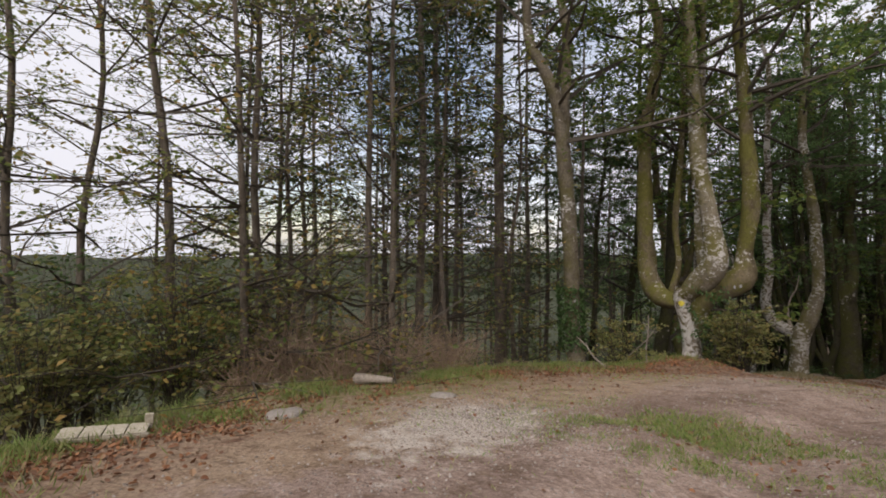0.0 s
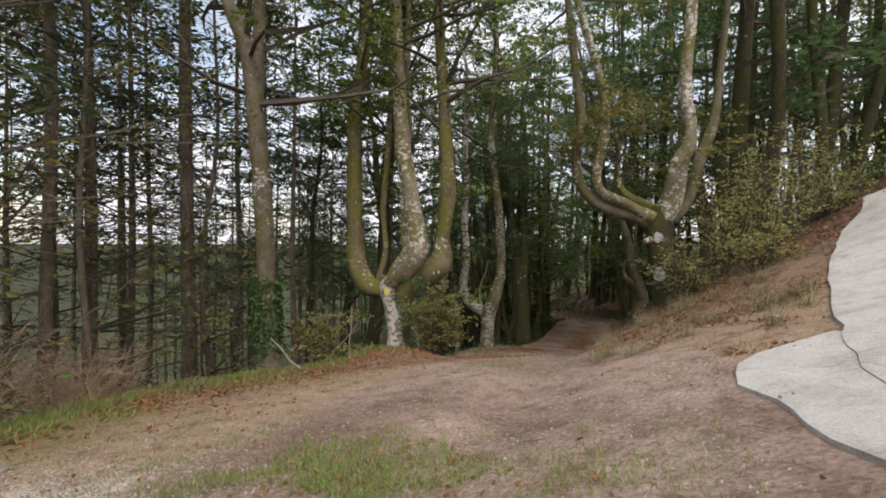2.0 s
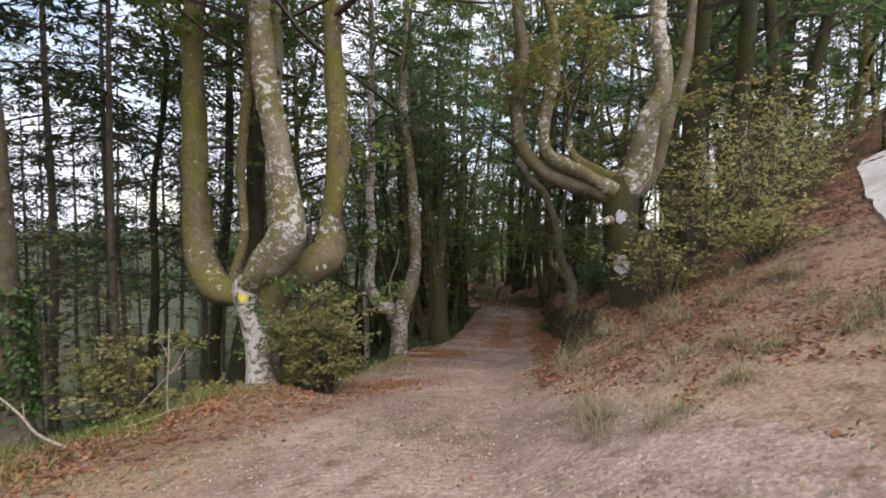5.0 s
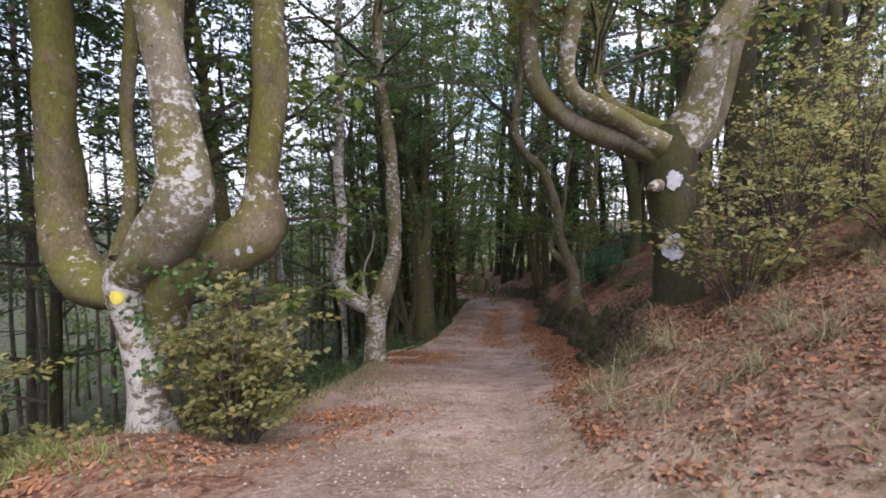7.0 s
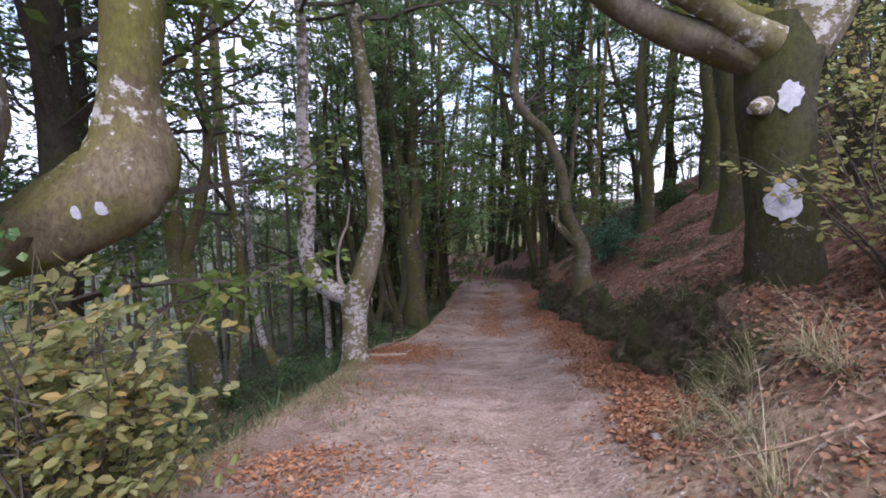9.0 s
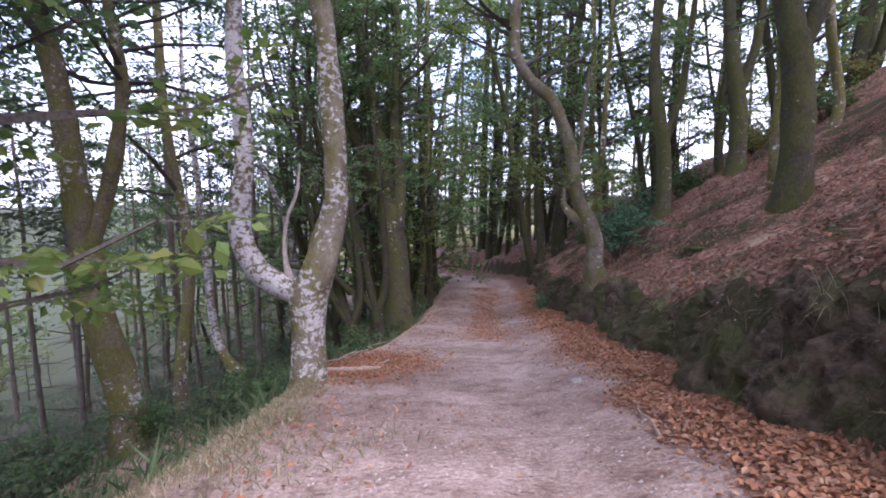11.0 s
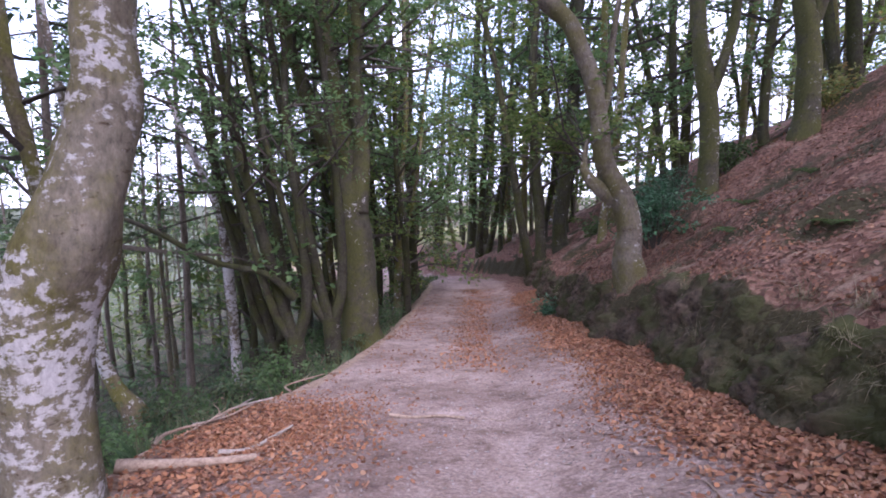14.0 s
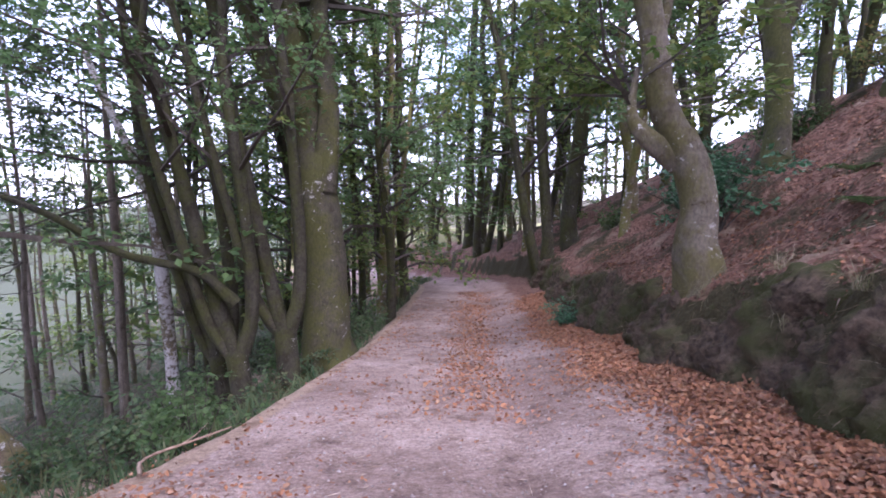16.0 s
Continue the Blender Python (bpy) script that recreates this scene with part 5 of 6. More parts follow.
def fern(x, y, size, material, seed, label, fronds=11):
    rgb = np.random.RandomState(seed)
    ob = tagged(new("fern"), label, "fern")
    ob.location = (x, y, z_at(x, y))
    for k in range(fronds):
        a = 6.283 * k / fronds + rgb.uniform(-0.2, 0.2)
        ln = size * rgb.uniform(0.75, 1.1)
        t = np.linspace(0, 1, 16)
        x_ = t * ln * 0.85
        z_ = ln * (0.75 * t - 0.72 * t * t)
        spine = np.stack([np.cos(a) * x_, np.sin(a) * x_, z_, 0.004 * (1.1 - t)], 1)
        sidew = np.array([-math.sin(a), math.cos(a), 0])
        at, al, no, wd = [], [], [], []
        for i in range(2, 16):
            for sg in (-1, 1):
                at.append(spine[i, :3])
                al.append(sidew * sg + np.array([math.cos(a), math.sin(a), 0]) * 0.35 + rgb.normal(0, 0.08, 3))
                no.append((0, 0, 1))
                wd.append(ln * 0.26 * math.sin(math.pi * (0.12 + 0.86 * t[i])))
        v, f = blades(np.array(at), np.array(al), np.array(no, dtype=float), np.array(wd), np.array(wd) * 0.3)
        part("frond", mesh_of("frond", *joined([(v, f), tube(spine, 4)])), material, ob)
    return ob


for k, (x, y, w, h) in enumerate(((8.4, 23.4, 1.3, 1.5), (10.6, 22.6, 1.3, 1.4), (7.2, 25.6, 1.2, 1.8), (9.6, 26.2, 1.4, 1.8), (12.0, 25.0, 1.5, 1.6), (6.2, 24.0, 0.9, 1.2), (11.4, 20.2, 1.2, 1.3), (13.6, 22.4, 1.4, 1.5), (8.8, 29.4, 1.6, 2.0), (5.4, 28.4, 1.0, 1.3))):
    bush("bush", x, y, w, h, (M_FERN, M_LEAFAUT, M_HOLLY)[k % 3], 12, 0.12, 520 + k, "low yellow-green undergrowth on the upper slope", group="undergrowth of the upper slope", twigs=22)


for k, (x, y, s, m, lab) in enumerate(((5.0, 16.6, 0.55, M_FERN, "green fern on the leafy slope"), (6.2, 18.4, 0.6, M_FERN, "green fern on the leafy slope"), (7.0, 17.6, 0.5, M_FERN, "green fern on the leafy slope"), (4.6, 13.6, 0.4, M_FERN, "green fern on the leafy slope"), (-3.9, 6.4, 0.4, M_FERN, "green fern under the brink"), (-6.6, -1.6, 0.7, M_BRACKEN, "rust-brown dead bracken at the clearing edge"), (-6.3, -2.6, 0.6, M_BRACKEN, "rust-brown dead bracken at the clearing edge"), (-6.9, -0.8, 0.6, M_BRACKEN, "rust-brown dead bracken at the clearing edge"))):
    fern(x, y, s, m, 600 + k, lab)


def tuft(x, y, n, height, material, seed, label, z=None, lean=0.5):
    """A tussock of thin blades that rise from one foot and arch over to all sides."""
    rgb = np.random.RandomState(seed)
    a = rgb.uniform(0, 6.283, n)
    out = np.stack([np.cos(a), np.sin(a), 0 * a], 1)
    ln = height * rgb.uniform(0.5, 1.5, n)
    start = rgb.uniform(0.25, 1.45, n)
    bend = rgb.uniform(0.5, 2.3, n)
    p = np.stack([0.05 * rgb.normal(0, 1, n), 0.05 * rgb.normal(0, 1, n), np.full(n, -0.02)], 1)
    sd = np.stack([-np.sin(a), np.cos(a), 0 * a], 1)
    rows = []
    for i in range(5):
        rows += [p - sd * 0.0026 * (1 - 0.2 * i), p + sd * 0.0026 * (1 - 0.2 * i)]
        el = start - bend * i / 3.5
        p = p + (out * np.cos(el)[:, None] + np.array([0, 0, 1.0]) * np.sin(el)[:, None]) * (ln / 4)[:, None]
        p[:, 2] = np.maximum(p[:, 2], 0.01 * i - 0.15)
    v = np.stack(rows, 1).reshape(-1, 3)
    k = np.arange(n)[:, None] * 10
    f = np.vstack([k + 2 * i + np.array([[0, 1, 3, 2]]) for i in range(4)])
    me = mesh_of("grass_tuft", v, f)
    me.materials.append(material)
    ob = tagged(new("grass_tuft", me), label, "grass tuft", "grass tufts of the bank")
    ob.location = (x, y, z_at(x, y) if z is None else z)
    return ob


rg = np.random.RandomState(77)
for k in range(26):
    y = rg.uniform(3.2, 13.0) if k < 16 else rg.uniform(13, 24)
    x = float(knots(y, BANK_FOOT)) + rg.uniform(0.1, 0.75)
    tuft(x, y, 70, rg.uniform(0.2, 0.42), M_HAY, 700 + k, "dry straw-coloured grass tuft hanging over the bank")
for k in range(46):
    x, y = rg.uniform(1.7, 5.0), rg.uniform(-0.6, 4.6)
    tuft(x, y, 60 + int(80 * rg.uniform(0, 1)), rg.uniform(0.22, 0.6), M_HAY, 760 + k, "dry straw-coloured grass tuft on the bank")
for k in range(44):
    y = rg.uniform(-11, 3)
    tuft(edge_at(y) + rg.uniform(-0.5, 0.6), y, 70, rg.uniform(0.2, 0.45), M_HAY if k % 3 == 0 else M_GRASS, 780 + k, "mixed grass tuft at the clearing edge")


# ---- litter and turf, uncountable ----
def strewn(name, xy, size, material, label, lift=0.014, tilt=0.6, slim=0.66):
    rgb = np.random.RandomState(len(xy))
    n = len(xy)
    z = land(xy[:, 0], xy[:, 1])
    eps = 0.05
    nx = (z - land(xy[:, 0] + eps, xy[:, 1])) / eps
    ny = (z - land(xy[:, 0], xy[:, 1] + eps)) / eps
    nrm = unit(np.stack([nx, ny, np.ones(n)], 1))
    al = rgb.normal(0, 1, (n, 3))
    al = unit(al - (al * nrm).sum(1)[:, None] * nrm)
    nn = unit(nrm + rgb.normal(0, tilt, (n, 3)))
    at = np.stack([xy[:, 0], xy[:, 1], z], 1) + nrm * rgb.uniform(0.3, 1.6, n)[:, None] * lift
    ln = size * rgb.uniform(0.6, 1.3, n)
    al = al + nrm * rgb.normal(0, 0.25, n)[:, None]
    me = mesh_of(name, *(blades(at, al, nn, ln, ln * (slim if slim < 0.19 else 0.66)) if slim < 0.2 else curled(rgb, at, al, nn, ln, ln * slim)))
    me.materials.append(material)
    return tagged(new(name, me), label, "leaves", kind="stuff")


def patchy(rgb, xy, f, cut):
    k = wave(xy[:, 0], xy[:, 1], f, 0.3, 1.9, 0.8) + 0.6 * wave(xy[:, 0], xy[:, 1], f * 2.3, 2, 0.4, 1.5) + rgb.normal(0, 0.25, len(xy))
    return xy[k > cut]


rg = np.random.RandomState(89)
yy = rg.uniform(-3.5, 5, 15000)
strewn("leaf_litter", patchy(rg, np.stack([knots(yy, LEFT_EDGE) + 0.2 + np.abs(rg.normal(0, 1.0, 15000)), yy], 1), 1.2, -0.1), 0.05, M_LITTER, "orange leaves on the mound below the pollard")
n = 15000
yy = rg.uniform(-4, 5.5, n)
near = np.stack([3.3 - 1.9 * smooth(-2, 2.5, yy) + 3.2 * rg.uniform(0, 1, n) ** 1.3, yy], 1)
near = near[near[:, 0] < np.interp(near[:, 1], (-4, -1.4, 2.4, 5.5), (3.1, 4.3, 5.6, 7.2))]
strewn("leaf_litter", patchy(rg, near, 1.9, 0.25), 0.052, M_LITTER, "orange leaves in heaps on the roadside bank")
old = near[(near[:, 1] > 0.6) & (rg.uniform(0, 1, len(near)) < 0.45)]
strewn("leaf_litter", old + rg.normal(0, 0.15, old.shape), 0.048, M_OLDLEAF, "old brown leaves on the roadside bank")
rg = np.random.RandomState(90)
yy = rg.uniform(-11.5, 1.5, 14000)
strewn("leaf_litter", patchy(rg, np.stack([knots(yy, LEFT_EDGE) + 0.1 + np.abs(rg.normal(0, 1.2, 14000)), yy], 1), 1.7, 0.1), 0.062, M_LITTER, "orange leaves in the grass of the clearing edge")
rg = np.random.RandomState(88)
yy = 4.5 + 24 * rg.uniform(0, 1, 56000) ** 1.45
ft = foot_of(yy) + swing(yy)
drift = np.stack([ft + 0.02 - np.abs(rg.normal(0, 0.5, len(yy))) * (0.6 + 0.5 * smooth(7, 13, yy)), yy], 1)
strewn("leaf_drift", drift[drift[:, 1] < 17], 0.054, M_LITTER, "deep drift of orange beech leaves along the bank foot", 0.02, 0.45)
strewn("leaf_drift", drift[drift[:, 1] >= 17], 0.075, M_LITTER, "orange leaves along the far foot of the bank", 0.02, 0.45, 0.199)
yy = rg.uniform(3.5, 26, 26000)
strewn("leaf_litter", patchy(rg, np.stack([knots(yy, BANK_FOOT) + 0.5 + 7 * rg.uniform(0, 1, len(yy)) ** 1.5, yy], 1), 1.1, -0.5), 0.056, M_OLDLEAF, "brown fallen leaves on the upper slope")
yy = rg.uniform(3.5, 26, 14000)
strewn("leaf_litter", patchy(rg, np.stack([knots(yy, BANK_FOOT) + 0.6 + 7 * rg.uniform(0, 1, len(yy)) ** 1.5, yy], 1), 2.1, 0.45), 0.055, M_LITTER, "patches of orange leaves on the upper slope")
yy = rg.uniform(-11, 30, 16000)
yy = yy[(yy < 5) | ((yy > 10) & (yy < 14)) | (rg.uniform(0, 1, len(yy)) < 0.25)]
strewn("leaf_litter", patchy(rg, np.stack([knots(yy, LEFT_EDGE) + 0.1 + np.abs(rg.normal(0, 0.9, len(yy))), yy], 1), 1.3, -0.15), 0.06, M_LITTER, "orange fallen leaves along the brink")
hx = np.stack([rg.normal(-2.2, 0.6, 6500), rg.normal(12.2, 0.8, 6500)], 1)
strewn("leaf_litter", hx[hx[:, 0] > knots(hx[:, 1], LEFT_EDGE) - 0.2], 0.046, M_LITTER, "heap of orange leaves beyond the forked tree", 0.02, 0.8)
yy = rg.uniform(-9, 28, 4200)
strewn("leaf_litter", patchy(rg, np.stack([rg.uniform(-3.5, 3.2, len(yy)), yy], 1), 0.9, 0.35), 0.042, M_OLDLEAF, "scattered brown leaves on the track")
yy = rg.uniform(15, 32, 5000)
strewn("leaf_litter", patchy(rg, np.stack([0.1 + rg.normal(0, 0.45, len(yy)), yy], 1), 0.8, -0.6), 0.065, M_LITTER, "strip of leaves along the middle of the track")


rg = np.random.RandomState(91)
yy = rg.uniform(-9, 26, 9000)
bits = np.stack([rg.uniform(-2.3, 2.9, len(yy)) + np.where(yy < 3, 0.7, 0), yy], 1)
bits = bits[bits[:, 0] < np.interp(bits[:, 1], (-9, -4, -1.4, 2.4, 26), (2.9, 2.9, 4.2, 5.4, 9))]
strewn("twig_litter", patchy(rg, bits, 1.0, 0.1), 0.13, M_STICKBIT, "broken twigs and bark strewn over the ground", 0.008, 0.6, 0.06)
strewn("twig_litter", np.stack([foot_of(yy) + 0.5 + 5 * rg.uniform(0, 1, len(yy)) ** 1.5, np.abs(yy) + 2.5], 1)[:5000], 0.2, M_STICKBIT, "broken twigs on the upper slope", 0.012, 0.6, 0.05)
rg = np.random.RandomState(92)


def turf_blades(name, xy, height, material, label):
    rgb = np.random.RandomState(len(xy))
    n = len(xy)
    at = np.stack([xy[:, 0], xy[:, 1], land(xy[:, 0], xy[:, 1]) - 0.005], 1)
    al = unit(rgb.normal(0, 0.5, (n, 3)) * np.array([1, 1, 0.2]) + np.array([0, 0, 0.8]))
    ln = height * rgb.uniform(0.5, 1.4, n)
    me = mesh_of(name, *blades(at, al, rgb.normal(0, 1, (n, 3)), ln, 0.004 + 0.06 * ln))
    me.materials.append(material)
    return tagged(new(name, me), label, "grass", kind="stuff")


n = 15000
xy = np.stack([rg.normal(0.27, 1.1, n), rg.normal(-4.92, 0.62, n)], 1)
strewn("leaf_litter", xy[:160] * 1.0, 0.055, M_LITTER, "orange leaves caught in the grass")
xy = xy[xy[:, 0] < 2.8]
turf_blades("grass", patchy(rg, xy, 2.9, -0.05), 0.07, M_GRASS, "thin green grass in the middle of the clearing")
n = 30000
yy = rg.uniform(-12.5, 2, n)
turf_blades("grass", patchy(rg, np.stack([knots(yy, LEFT_EDGE) + rg.normal(0.45, 0.75, n), yy], 1), 1.1, -0.15), 0.13, M_GRASS, "ragged green grass at the clearing edge")
yy = rg.uniform(3.2, 10.5, 9000)
turf_blades("grass", patchy(rg, np.stack([knots(yy, LEFT_EDGE) + rg.normal(0.15, 0.22, 9000), yy], 1), 1.3, -0.3), 0.075, M_HAY, "short pale dry grass on the brink")
yy = rg.uniform(-12, 8, 14000)
turf_blades("grass", patchy(rg, np.stack([knots(yy, LEFT_EDGE) + rg.normal(0.5, 0.8, 14000), yy], 1), 1.5, 0.2), 0.13, M_HAY, "dry grass at the clearing edge")
n = 11000
slope_xy = np.stack([rg.uniform(1.7, 5.8, n), rg.uniform(-2.0, 5.0, n)], 1)
slope_xy = slope_xy[(slope_xy[:, 0] < np.interp(slope_xy[:, 1], (-2, -1.4, 2.4, 5), (3.4, 4.2, 5.5, 6.8))) & (slope_xy[:, 0] > 3.2 - 1.7 * smooth(-2, 2.5, slope_xy[:, 1]))]
turf_blades("grass", patchy(rg, slope_xy, 1.6, 0.15), 0.07, M_HAY, "dry straw-coloured grass on the roadside bank")
turf_blades("grass", patchy(rg, np.stack([rg.uniform(-4.8, 2.8, 22000), rg.uniform(-8, 3, 22000)], 1), 1.2, 0.35), 0.05, M_GRASS, "sparse grass on the trodden ground")


n = 38000
yy = rg.uniform(3, 44, n)
turf_blades("undergrowth", patchy(rg, np.stack([knots(yy, LEFT_EDGE) - 0.4 - 30 * rg.uniform(0, 1, n) ** 1.3, yy], 1), 0.9, -0.5), 0.42, M_FERNDARK, "low green undergrowth and brambles on the slope")


def pebble_field(name, xy, size, label):
    """Small stones, their lower half in the soil."""
    rgb = np.random.RandomState(len(xy))
    n = len(xy)
    s = size * rgb.uniform(0.4, 1.5, n) ** 1.5
    c = np.stack([xy[:, 0], xy[:, 1], land(xy[:, 0], xy[:, 1])], 1)
    base = np.array([(1, 0, -0.3), (0, 1, -0.3), (-1, 0, -0.3), (0, -1, -0.3), (0, 0, 0.7)], dtype=float)
    v = base[None] * s[:, None, None] * rgb.uniform(0.6, 1.3, (n, 5, 1))
    a = rgb.uniform(0, 6.283, n)
    rot = np.stack([np.stack([np.cos(a), -np.sin(a), 0 * a], 1), np.stack([np.sin(a), np.cos(a), 0 * a], 1), np.stack([0 * a, 0 * a, 1 + 0 * a], 1)], 1)
    v = np.einsum("nij,nkj->nki", rot, v) + c[:, None]
    tri = np.array([(0, 1, 4), (1, 2, 4), (2, 3, 4), (3, 0, 4)])
    f = (tri[None] + (np.arange(n) * 5)[:, None, None]).reshape(-1, 3)
    me = mesh_of(name, v.reshape(-1, 3), f)
    me.materials.append(M_PEBBLE)
    return tagged(new(name, me), label, "gravel", kind="stuff")


pebble_field("gravel", np.stack([rg.uniform(-2.4, 2.7, 17000), -10 + 32 * rg.uniform(0, 1, 17000)], 1), 0.014, "loose grey pebbles on the track")
pebble_field("gravel", patchy(rg, np.stack([rg.uniform(-4, 3, 9000), rg.uniform(-9, 2.5, 9000)], 1), 1.1, -0.2), 0.013, "small stones in the trodden soil of the clearing")
pebble_field("gravel", np.stack([rg.normal(-2.15, 0.75, 8000), rg.normal(-5.96, 0.65, 8000)], 1), 0.014, "patch of pale loose gravel in the clearing")


def bank_clods():
    """The rough cut face of the bank and the roots that hang over it."""
    rgb = np.random.RandomState(9)
    ys = np.arange(4.6, 31.5, 0.045)
    m = 20
    t = np.linspace(0, 1, m)
    yy, tt = np.meshgrid(ys, t, indexing="ij")
    f0 = foot_of(yy) + swing(yy)
    x0 = f0 - 0.06 + 0.62 * tt ** 1.25
    z0 = land(f0 - 0.06, yy) * (1 - tt) + land(f0 + 0.56, yy) * tt
    out = 0.07 * np.sin(3.1 * yy + 4 * tt + 1.5 * np.sin(1.7 * yy)) + 0.06 * np.sin(7.3 * yy - 5 * tt + 2 * np.sin(2.9 * yy)) * np.sin(6 * tt + yy)
    out = out + 0.045 * np.sin(15.1 * yy + 9 * tt + 2.2 * np.sin(5 * yy)) * np.sin(11 * tt + 2.3 * yy)
    rough = rgb.normal(0, 1, yy.shape)
    rough = (rough + np.roll(rough, 1, 0) + np.roll(rough, 1, 1) + np.roll(rough, -1, 0)) / 4
    out = 0.75 * out + 0.085 * rough + 0.13 * np.exp(-((tt - 0.8) / 0.14) ** 2) * (0.5 + 0.5 * np.sin(2.1 * yy + np.sin(0.9 * yy)))
    hold = np.minimum(1, np.minimum(tt / 0.1, (1 - tt) / 0.08)) * smooth(4.6, 5.6, yy)
    v = np.stack([x0 - out * hold, yy + 0.03 * rough * hold, z0 + 0.03 * rough * hold + 0.02 * (hold - 0.5)], -1).reshape(-1, 3)
    a, b = np.meshgrid(np.arange(len(ys) - 1), np.arange(m - 1), indexing="ij")
    k = (a * m + b).ravel()
    me = mesh_of("bank_face", v, np.stack([k, k + m, k + m + 1, k + 1], 1), True)
    me.materials.append(M_CLOD)
    tagged(new("bank_face", me), "cut earth bank, dark and mossy, with an overhanging lip", "bank", kind="structure")
    n = 5200
    y = rgb.uniform(4.0, 28, n)
    x = foot_of(y) + swing(y) + rgb.uniform(0.05, 0.75, n)
    at = np.stack([x, y, land(x, y) + 0.02], 1)
    al = np.stack([rgb.uniform(-1.2, -0.1, n), rgb.normal(0, 0.4, n), rgb.uniform(-1.3, 0.5, n)], 1)
    ln = rgb.uniform(0.06, 0.2, n)
    n2 = 4000
    y2 = rgb.uniform(4.2, 26, n2)
    t2 = rgb.uniform(0.03, 1.0, n2)
    f2 = foot_of(y2) + swing(y2)
    at2 = np.stack([f2 - 0.1 + 0.6 * t2 ** 1.25, y2, land(f2 - 0.06, y2) * (1 - t2) + land(f2 + 0.56, y2) * t2], 1)
    al2 = np.stack([rgb.uniform(-1.0, -0.2, n2), rgb.normal(0, 0.5, n2), rgb.uniform(-1.4, 0.1, n2)], 1)
    at, al, ln = np.vstack([at, at2]), np.vstack([al, al2]), np.concatenate([ln, rgb.uniform(0.04, 0.16, n2)])
    n = len(at)
    me = mesh_of("hanging_grass", *blades(at, al, rgb.normal(0, 1, (n, 3)), ln, 0.006 + 0 * ln))
    me.materials.append(M_HAYDARK)
    tagged(new("hanging_grass", me), "withered grass and roots hanging over the bank", "grass", kind="stuff")


bank_clods()


# ---- sticks, stones, boards ----
def stick(p, q, r, material, label, bend=0.05, seed=0, name="branch", forks=1):
    rgb = np.random.RandomState(seed)
    p, q = np.array(p, dtype=float), np.array(q, dtype=float)
    mid = [p + (q - p) * t + rgb.normal(0, bend, 3) * np.array([1, 1, 0.4]) * (0 < t < 1) for t in (0, 0.3, 0.65, 1)]
    rows = spline([(*(m - p), r * (1 - 0.5 * i / 3)) for i, m in enumerate(mid)], 0.1)
    pieces = [tube(rows, 8, 0.1, 0, seed)]
    for k in range(forks):
        i = len(rows) // 2 + k
        pieces.append(tube(ramble(rgb, rows[i, :3], (q - p) / np.linalg.norm(q - p) + rgb.normal(0, 0.5, 3) * np.array([1, 1, 0.2]), np.linalg.norm(q - p) * 0.3, 4, r * 0.5, 0.1), 6))
    me = mesh_of(name, *joined(pieces), smooth=True)
    me.materials.append(material)
    ob = tagged(new(name, me), label, "branch")
    ob.location = p
    return ob


def on(x, y, h=0.03):
    return (x, y, z_at(x, y) + h)


stick(on(-3.0, 11.0, 0.05), on(-1.9, 11.35, 0.05), 0.06, M_STICK, "thick fallen branch lying among the leaves", 0.04, 1)
stick(on(-2.3, 11.4, 0.05), on(-1.95, 12.3, 0.06), 0.03, M_DEADWOOD, "bleached fallen branch on the brink", 0.05, 2)
stick(on(-3.1, 11.6, 0.06), on(-2.85, 13.2, 0.06), 0.022, M_BRUSH, "grey fallen branch along the brink", 0.12, 3, forks=3)
stick(on(-3.15, 12.3, 0.08), on(-2.65, 13.3, 0.12), 0.025, M_DEADWOOD, "crooked bleached stick on the brink", 0.12, 9, forks=3)
stick(on(-3.2, 11.5, 0.06), on(-2.9, 12.7, 0.14), 0.02, M_STICK, "crooked twiggy stick on the brink", 0.14, 10, forks=3)
stick(on(-2.7, 14.0, 0.05), on(-2.62, 15.3, 0.05), 0.018, M_BRUSH, "long dead branch along the brink", 0.1, 11, forks=2)
stick(on(-0.95, 12.9, 0.03), on(0.0, 12.8, 0.03), 0.028, M_STICK, "broken stick on the track", 0.03, 4)
stick(on(1.55, 7.0, 0.02), on(1.75, 8.2, 0.02), 0.016, M_BRUSH, "crooked stick at the edge of the leaf drift", 0.06, 5)
stick(on(-4.3, 0.3, 0.03), (-5.0, 0.1, z_at(-5.0, 0.1) + 0.75), 0.022, M_DEADWOOD, "pale dead stick propped against the tree", 0.03, 6)
stick(on(2.4, 3.2, 0.03), on(1.7, 3.5, 0.03), 0.012, M_BRUSH, "short stick at the foot of the bank", 0.03, 7)
stick(on(-5.95, -5.75, 0.09), on(-5.3, -5.3, 0.09), 0.11, M_DEADWOOD, "short pale log at the clearing edge", 0.02, 8, "log", 0)
for k in range(9):
    y = rg.uniform(9, 22)
    x = rg.uniform(-2.2, 2.2)
    a = rg.uniform(0, 6.28)
    stick(on(x, y, 0.012), on(x + 0.3 * math.cos(a), y + 0.3 * math.sin(a), 0.012), 0.008, M_STICK, "small twig on the track", 0.02, 20 + k, "twig")


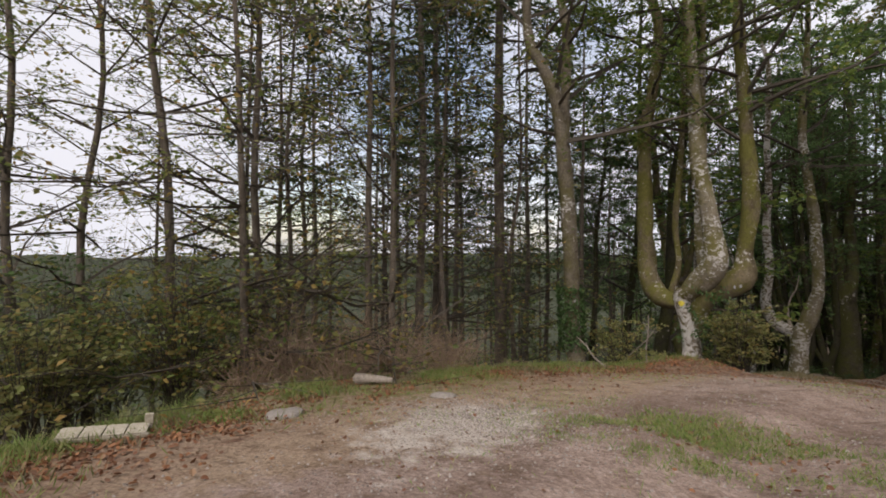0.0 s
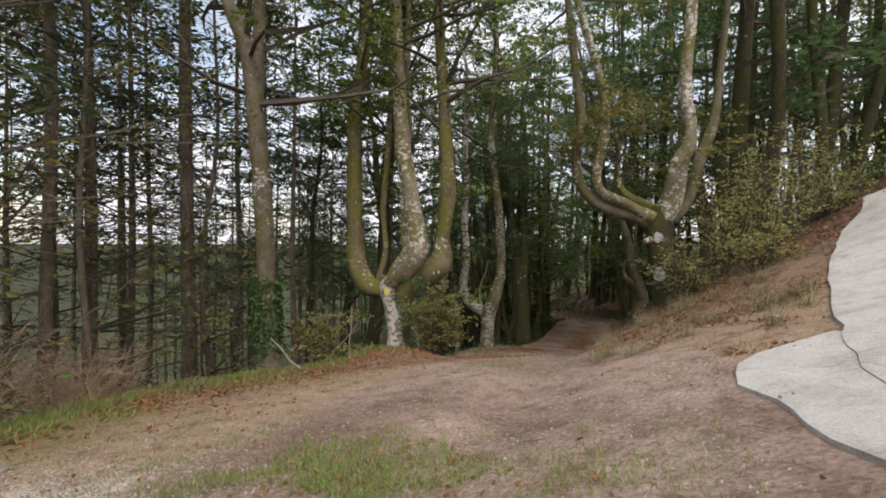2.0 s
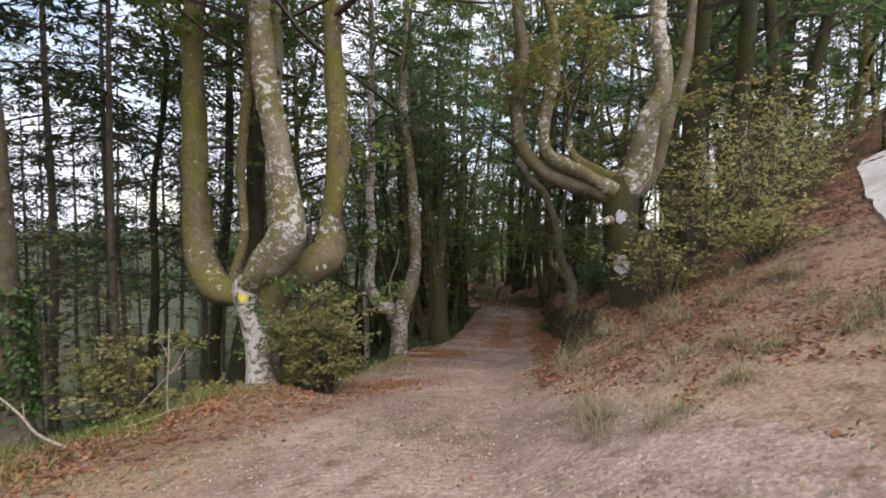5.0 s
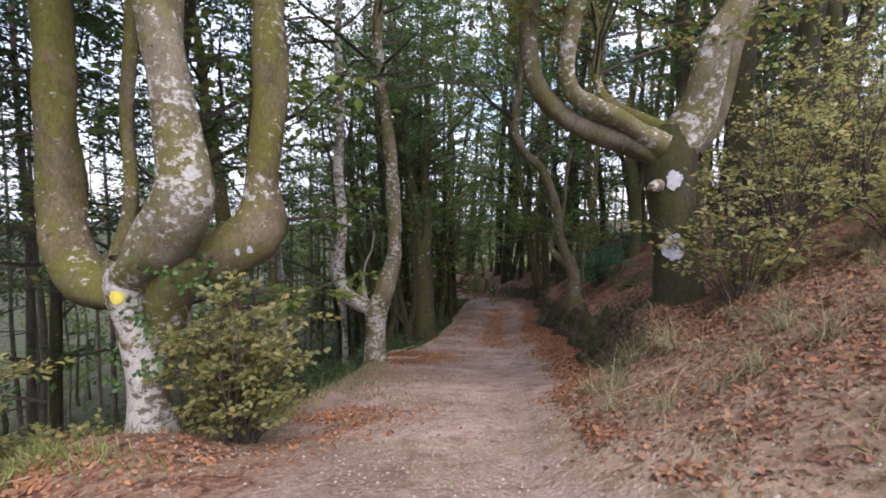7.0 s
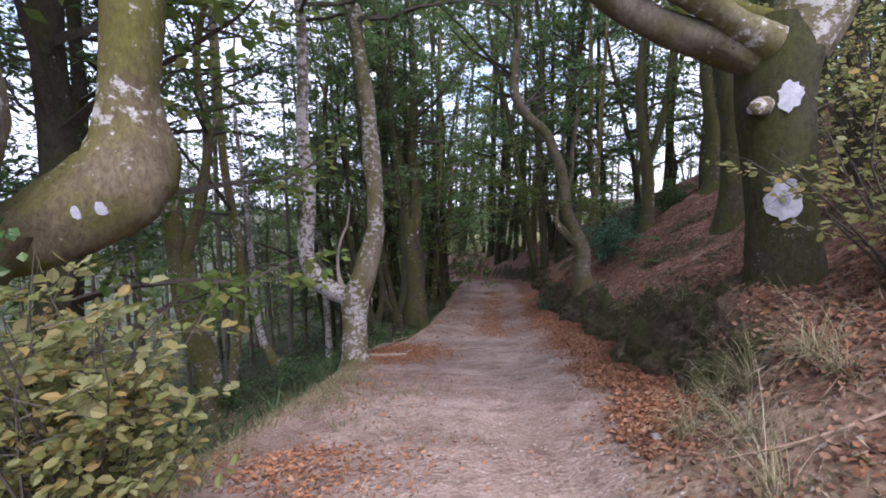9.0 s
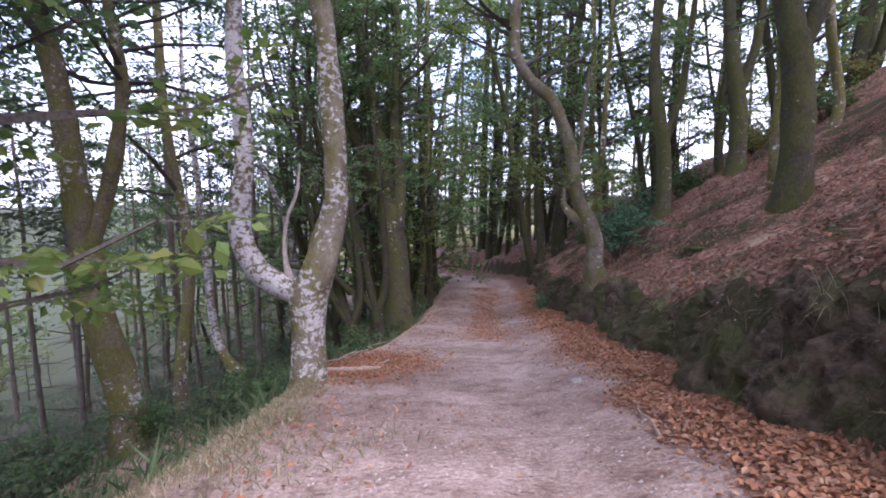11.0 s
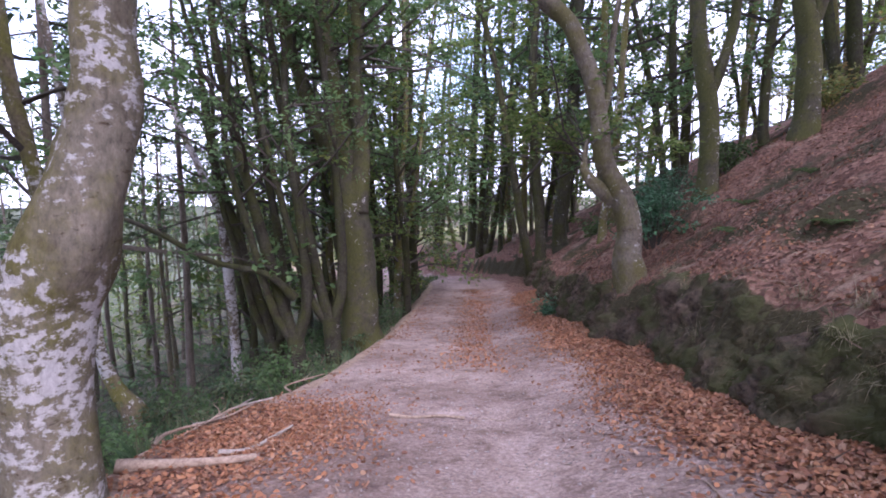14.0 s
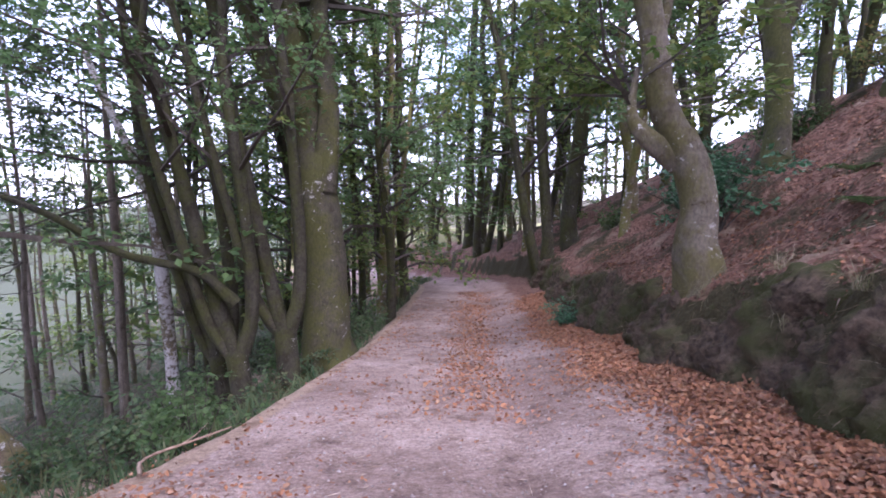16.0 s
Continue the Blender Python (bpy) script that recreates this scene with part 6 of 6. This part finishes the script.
def rock(x, y, sx, sy, sz, seed, label):
    bm = bmesh.new()
    bmesh.ops.create_icosphere(bm, subdivisions=3, radius=1)
    for v in bm.verts:
        d = 1 + 0.3 * noise.noise(v.co * 1.3 + Vector((seed, 0, 0))) + 0.1 * noise.noise(v.co * 4 + Vector((0, seed, 0)))
        v.co = Vector((v.co.x * sx, v.co.y * sy, v.co.z * sz)) * d
    me = bpy.data.meshes.new("stone")
    bm.to_mesh(me)
    bm.free()
    me.polygons.foreach_set("use_smooth", np.full(len(me.polygons), True))
    me.materials.append(M_STONE)
    ob = tagged(new("stone", me), label, "stone")
    ob.location = (x, y, z_at(x, y) + sz * 0.25)
    ob.rotation_euler = (0, 0, seed)
    return ob


stick(on(-3.75, 1.3, -0.05), (-3.72, 1.3, z_at(-3.75, 1.3) + 1.25), 0.018, M_DEADWOOD, "bare pale sapling stem on the brink", 0.03, 12, "sapling", 2)
stick(on(-4.6, 1.35, 0.02), (-3.7, 1.6, z_at(-3.7, 1.6) + 0.85), 0.014, M_DEADWOOD, "pale dead branch leaning on the brush", 0.07, 13, forks=3)
stick(on(-4.3, 1.0, 0.03), on(-3.2, 1.5, 0.05), 0.016, M_BRUSH, "fallen grey branch under the pollard", 0.08, 14, forks=3)
rock(1.4, 9.7, 0.1, 0.07, 0.03, 1, "flat pale stone bedded in the track")
rock(-3.9, -7.9, 0.28, 0.2, 0.06, 2, "flat earthy stone in the clearing")
rock(4.17, -0.1, 0.12, 0.05, 0.03, 3, "pale stone beside the road")
rock(-3.6, -5.4, 0.2, 0.14, 0.05, 4, "flat pale stone at the clearing edge")
rock(1.6, 4.3, 0.07, 0.05, 0.03, 5, "small stone at the track edge")


def pallet():
    """A broken board panel lying on the grass: slats on two rails."""
    ob = tagged(new("board_panel"), "weathered broken board panel lying in the grass", "wooden panel")
    x, y = -4.05, -9.8
    ob.matrix_basis = Matrix.Translation((x, y, z_at(x, y) + 0.05)) @ Euler((radians(6), radians(4), radians(75))).to_matrix().to_4x4() @ Matrix.Scale(0.72, 4)
    def box(name, sx, sy, sz, at):
        bm = bmesh.new()
        bmesh.ops.create_cube(bm, size=1)
        bmesh.ops.scale(bm, vec=(sx, sy, sz), verts=bm.verts)
        bmesh.ops.bevel(bm, geom=bm.edges[:], offset=0.004, segments=1, affect="EDGES")
        me = bpy.data.meshes.new(name)
        bm.to_mesh(me)
        bm.free()
        p = part(name, me, M_PALLET, ob)
        p.location = at
        return p
    for k in range(4):
        box("slat", 0.27, 0.34, 0.022, (-0.44 + k * 0.29, 0, 0.075))
    for k in (-1, 1):
        box("rail", 1.2, 0.06, 0.05, (0, 0.15 * k, 0.035))
    box("post", 0.12, 0.05, 0.16, (0.55, 0.17, 0.15))


pallet()
